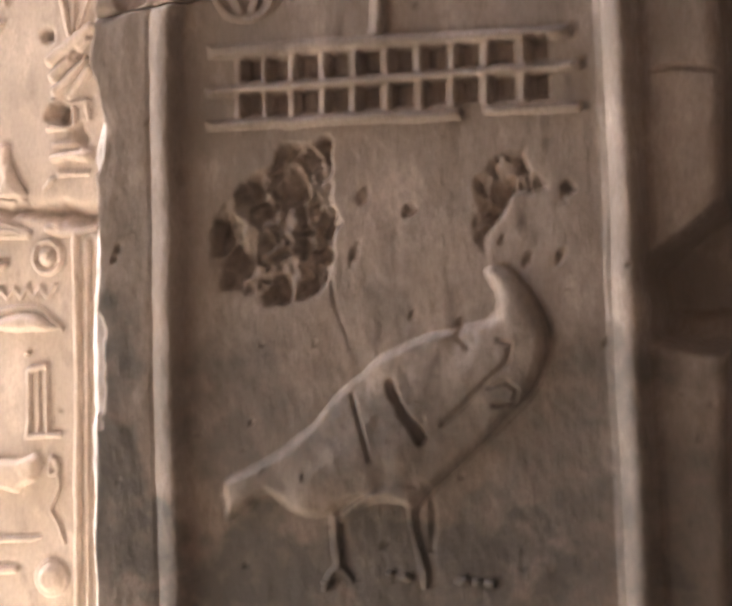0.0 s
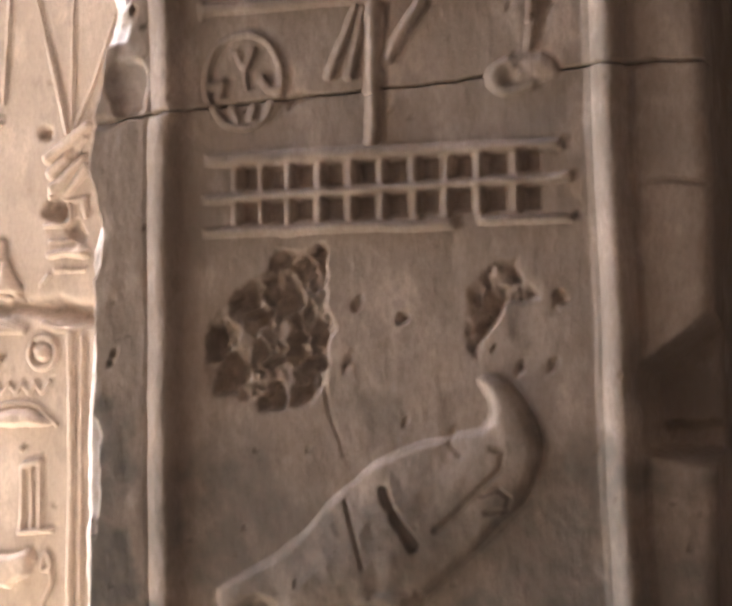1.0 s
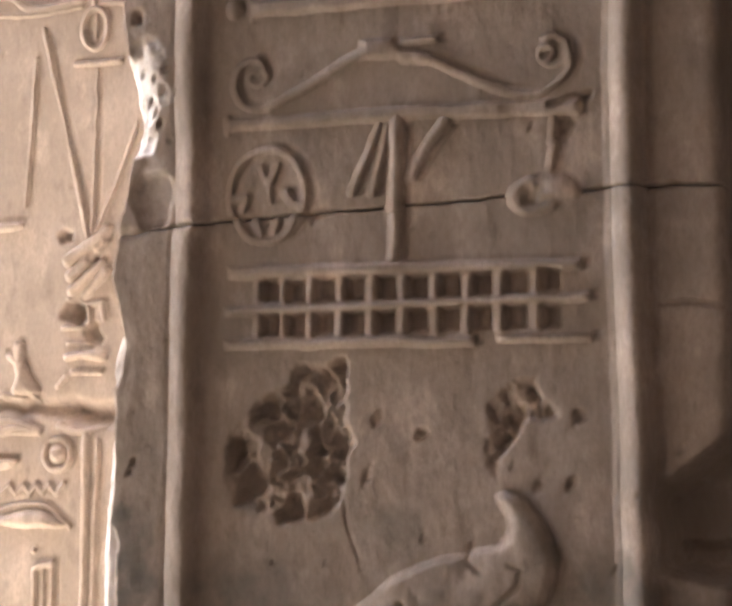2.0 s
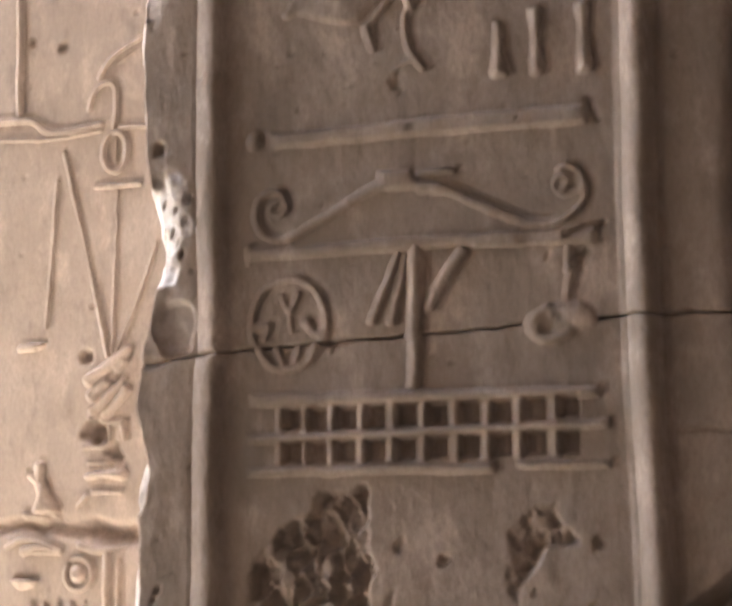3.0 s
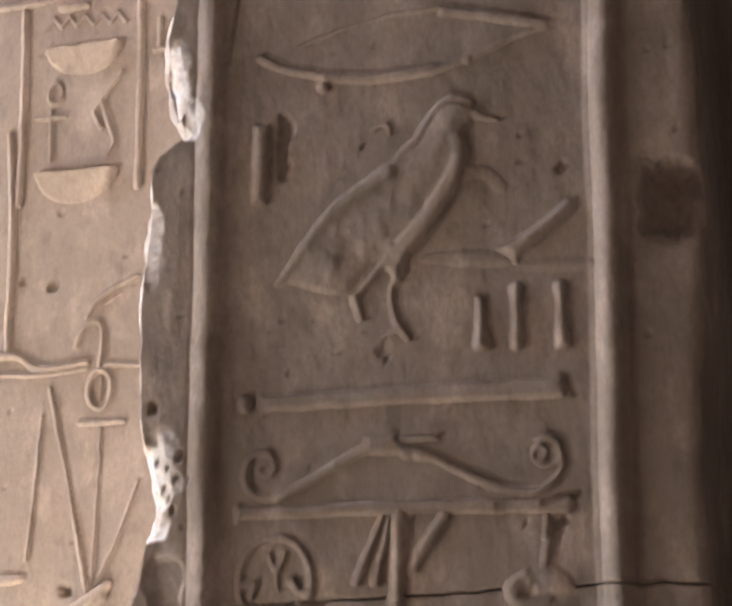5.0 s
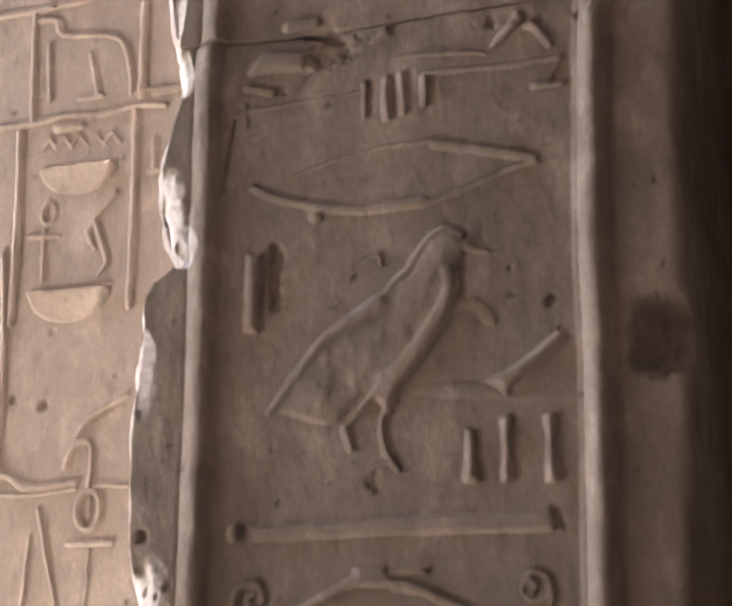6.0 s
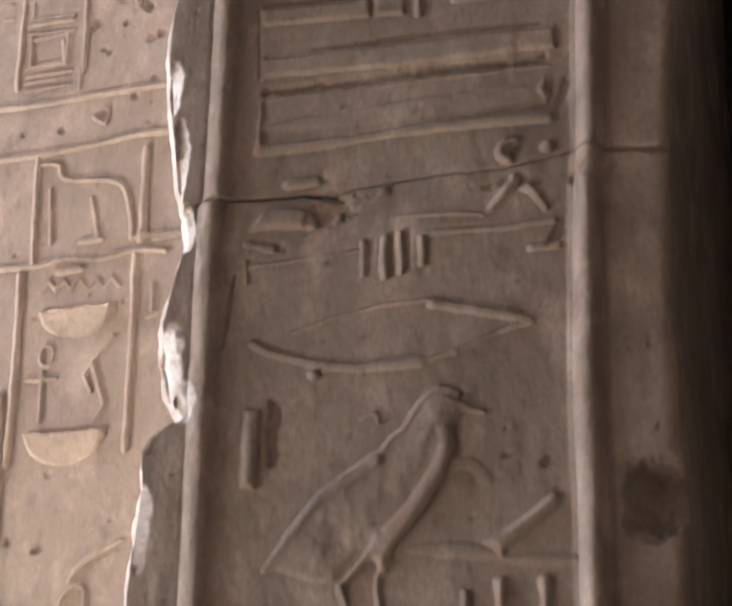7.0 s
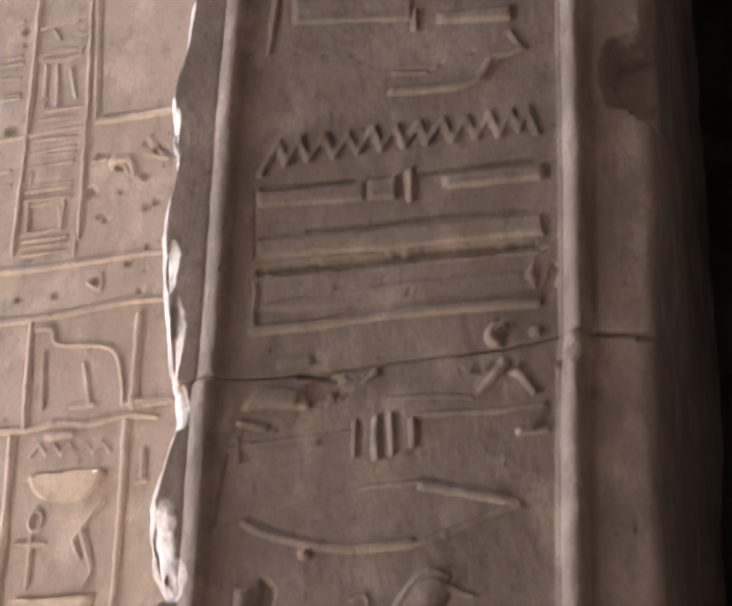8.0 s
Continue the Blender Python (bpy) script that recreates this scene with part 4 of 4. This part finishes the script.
mark("carved_line", stroke([(-0.942, 3.831), (-0.692, 3.838), (-0.565, 3.852), (-0.449, 3.850)], .008, .008, .011))
mark("carved_line", stroke([(-0.963, 3.970), (-0.767, 3.968), (-0.461, 3.975)], .008, .008, .010))
mark("carved_line", stroke([(-0.527, 3.599), (-0.482, 3.597), (-0.421, 3.596)], .007, .007, .010))
mark("carved_panel", stroke([(-0.724, 4.796), (-0.700, 4.517), (-0.686, 4.366)], .007, h=.009), stroke([(-0.685, 4.361), (-0.592, 4.359), (-0.489, 4.364)], .009, h=.011), label="raised frame of a plain panel")
mark("carved_border", stroke([(-0.892, 4.828), (-0.876, 4.477), (-0.865, 4.017)], .007, h=.008))
mark("carved_border", stroke([(-0.740, 4.799), (-0.711, 4.367), (-0.697, 4.039)], .006, h=.007))
mark("carved_line", stroke([(-1.019, 4.345), (-0.866, 4.351), (-0.710, 4.356)], .006, h=.008))
for k, (a, b) in enumerate(zip([(-0.859, 4.296), (-0.854, 4.255), (-0.851, 4.186), (-0.851, 4.160), (-0.844, 4.046), (-0.839, 4.009)], [(-0.734, 4.301), (-0.735, 4.257), (-0.736, 4.188), (-0.730, 4.158), (-0.729, 4.049), (-0.730, 4.012)])):
    mark("carved_bar", stroke([a, b], .006, h=.006))
mark("carved_box", stroke([(-0.840, 4.154), (-0.835, 4.070), (-0.744, 4.070), (-0.745, 4.160)], .006, h=.007, sharp=True))
for a, b in zip([(-0.865, 4.589), (-0.870, 4.676), (-0.840, 4.541), (-0.978, 4.696), (-0.977, 4.594), (-0.961, 4.477), (-0.823, 4.413)], [(-0.743, 4.595), (-0.766, 4.679), (-0.832, 4.428), (-0.927, 4.709), (-0.918, 4.598), (-0.909, 4.483), (-0.723, 4.417)]):
    mark("carved_bar", stroke([a, b], .006, .005, h=.005))
mark("carved_lump", stroke([(-0.628, 4.235), (-0.586, 4.235), (-0.570, 4.193)], .012, .008, .010), stroke([(-0.536, 4.286), (-0.496, 4.241)], .010, .008, .008))
mark("carved_corner", stroke([(-0.477, 3.480), (-0.474, 3.415)], .006, h=.008), stroke([(-0.488, 3.411), (-0.462, 3.410)], .006, h=.009))
mark("carved_blob", disc(*[(-0.514, 3.602)][0], .014, .016, .020))
mark("carved_knot", stroke([(-0.659, 3.916), (-0.627, 3.893), (-0.626, 3.930)], .006, h=.007))

mark("carved_figure", body([(-0.738, 1.980), (-0.728, 2.021), (-0.726, 2.045), (-0.713, 2.044), (-0.699, 2.014), (-0.677, 1.981)], .012, .010, .002), stroke([(-0.725, 2.051), (-0.723, 2.074)], 0.0100, h=0.012))
mark("carved_mark", stroke([(-0.772, 2.308), (-0.727, 2.307)], 0.0080, h=0.010))
mark("carved_eye", stroke([(-0.794, 1.917), (-0.764, 1.932), (-0.716, 1.928), (-0.675, 1.911)], 0.0070, h=0.009), stroke([(-0.749, 1.910), (-0.675, 1.909)], 0.0070, h=0.010))
mark("carved_mound", bowl(*(-0.751, 1.859), .030, .012))
mark("carved_oval", stroke([(-0.865, 4.589), (-0.809, 4.602), (-0.749, 4.586)], 0.0080, h=0.003))
mark("carved_oval", stroke([(-0.855, 4.575), (-0.796, 4.568), (-0.748, 4.577)], 0.0080, h=0.003))
mark("carved_bar", stroke([(-0.856, 4.393), (-0.742, 4.389)], 0.0062, h=0.003))
mark("carved_bar", stroke([(-0.852, 4.333), (-0.735, 4.327)], 0.0062, h=0.003))
mark("carved_bar", stroke([(-0.855, 4.290), (-0.734, 4.284)], 0.0062, h=0.003))
mark("carved_bar", stroke([(-0.847, 4.202), (-0.732, 4.199)], 0.0062, h=0.003))
mark("carved_bar", stroke([(-0.844, 4.144), (-0.734, 4.154)], 0.0062, h=0.003))
mark("carved_bar", stroke([(-0.849, 4.067), (-0.752, 4.070)], 0.0062, h=0.003))
mark("carved_bar", stroke([(-0.848, 4.030), (-0.732, 4.035)], 0.0062, h=0.003))
mark("carved_hook", stroke([(-0.846, 4.254), (-0.841, 4.211)], 0.0062, h=0.003))
mark("carved_hook", stroke([(-0.755, 4.132), (-0.744, 4.073)], 0.0062, h=0.003))
mark("carved_staff", stroke([(-0.844, 4.558), (-0.834, 4.444)], 0.0062, h=0.003))
mark("carved_staff", stroke([(-0.811, 4.552), (-0.800, 4.429)], 0.0062, h=0.003))
mark("carved_staff", stroke([(-0.771, 4.531), (-0.749, 4.447)], 0.0062, h=0.003))
mark("carved_blob", stroke([(-0.837, 4.667), (-0.817, 4.635)], 0.0080, h=0.003))
mark("carved_blob", stroke([(-0.768, 4.645), (-0.746, 4.635)], 0.0080, h=0.003))
mark("carved_bar", stroke([(-0.972, 4.576), (-0.913, 4.576)], 0.0062, h=0.003))
mark("carved_bar", stroke([(-0.967, 4.536), (-0.916, 4.531)], 0.0062, h=0.003))
mark("carved_bar", stroke([(-0.953, 4.472), (-0.904, 4.471)], 0.0062, h=0.003))
mark("carved_bar", stroke([(-0.927, 4.254), (-0.903, 4.254)], 0.0062, h=0.003))
mark("carved_bar", stroke([(-0.921, 4.214), (-0.897, 4.215)], 0.0062, h=0.003))
mark("carved_lump", stroke([(-0.625, 4.221), (-0.607, 4.239), (-0.582, 4.202)], 0.0080, h=0.003))
mark("carved_lump", stroke([(-0.679, 4.250), (-0.644, 4.251)], 0.0080, h=0.003))
mark("carved_lump", stroke([(-0.542, 4.246), (-0.487, 4.232)], 0.0080, h=0.003))
mark("carved_staff", stroke([(-0.706, 4.047), (-0.704, 3.995)], 0.0062, h=0.003))
mark("carved_staff", stroke([(-0.478, 3.472), (-0.475, 3.414)], 0.0062, h=0.009), stroke([(-0.486, 3.406), (-0.463, 3.407)], 0.0070, h=0.010))
mark("carved_line", stroke([(-0.485, 3.591), (-0.431, 3.591)], 0.0070, h=0.010))

WALL_SHAPES = [shape for entry in MARKS for shape in entry[1]]
xs, zs = np.arange(-1.9, -0.02, 0.004), np.arange(1.0, 5.04, 0.004)
X, Z = np.meshgrid(xs, zs)
Yf = wall_face(X, Z)
V = np.stack([X, Yf, Z], -1)
lo_row, hi_row = V[:1].copy(), V[-1:].copy()
lo_row[..., 2], hi_row[..., 2] = -0.02, 5.05
back_lo, back_hi = lo_row.copy(), hi_row.copy()
back_lo[..., 1], back_hi[..., 1] = WY + 1.8, WY + 1.8
V = np.concatenate([back_lo, lo_row, V, hi_row, back_hi], 0)
wall_west = mesh_from_grid("wall_west", V, None, M_WALL, None, "", np.zeros(V.shape[:2]))
tagged(wall_west, "pale warm sandstone wall covered with small carved signs", "wall", kind="structure")
slab("wall_west_far", (-9, WY + 0.01, -0.02), (-1.9, WY + 1.8, 5.05), M_WALL, "pale sandstone wall running on", "wall")
for name, shapes, label in MARKS:
    carving(name, shapes, wall_west, wall_face, M_WALL, cell=0.0034, label=label, wear=0.0012, lift=1.5, lean=0.004)

# ---- the ground, and slabs added to darken the passage ----
slab("ground", (-400, -400, -0.6), (400, 400, 0.0), M_SAND, "pale sandy stone ground in sunlight", "ground")
# Added, unseen: a dark slab that keeps the floor from bouncing light.
slab("floor", (-2.4, -2.8, -0.1), (1.35, -0.4, 0.02), M_SHADE, "unseen added paving slab, dark to cut bounced light", "floor")
# The passage's darkness is painted into this wall's colour.
slab("wall_back", (-0.6, 2.6, -0.02), (2.3, 3.0, 6.5), M_SHADE, "sandstone wall, its shade painted in as a dark colour", "wall")
# Added to stop sky light leaking in behind the pillar.
slab("blocker_inner", (-0.01, 0.906, -0.02), (0.3, 2.59, 6.5), M_SHADE, "sandstone wall, its shade painted in as a dark colour", "wall")
# Added walls out of view: they block and soak up side light.
slab("blocker_east", (1.35, -3.2, -0.02), (2.3, 2.59, 6.5), M_SHADE, "unseen added wall slab, dark to block and soak up light", "wall")
slab("blocker_east_upper", (1.35, -3.2, 6.502), (2.3, -0.75, 7.6), M_SHADE, "unseen added wall slab, dark to block and soak up light", "wall")
slab("blocker_south", (-3.4, -3.3, -0.02), (2.3, -2.8, 7.6), M_SHADE, "unseen added wall slab, dark to block and soak up light", "wall")
# Added out of view to narrow the light that reaches the pillar.
slab("blocker_court", (-12.0, -3.3, -0.02), (-3.41, -2.45, 7.6), M_SHADE, "unseen added wall slab, dark, narrowing the light from the court", "wall")
# Added roof slabs, unseen: they hold sun and sky off the carvings.
slab("blocker_roof_south", (-4.3, -3.7, 7.61), (2.3, -0.75, 8.1), M_SHADE, "unseen added roof slab, dark, holding off sun and sky", "ceiling")
slab("ceiling", (-2.1, -0.746, 6.51), (2.3, 0.80, 8.1), M_SHADE, "unseen added roof slab, dark, holding off sun and sky", "ceiling")
slab("blocker_roof_inner", (-0.05, 0.804, 6.51), (2.3, 3.0, 7.0), M_SHADE, "unseen added roof slab, dark, holding off sun and sky", "ceiling")
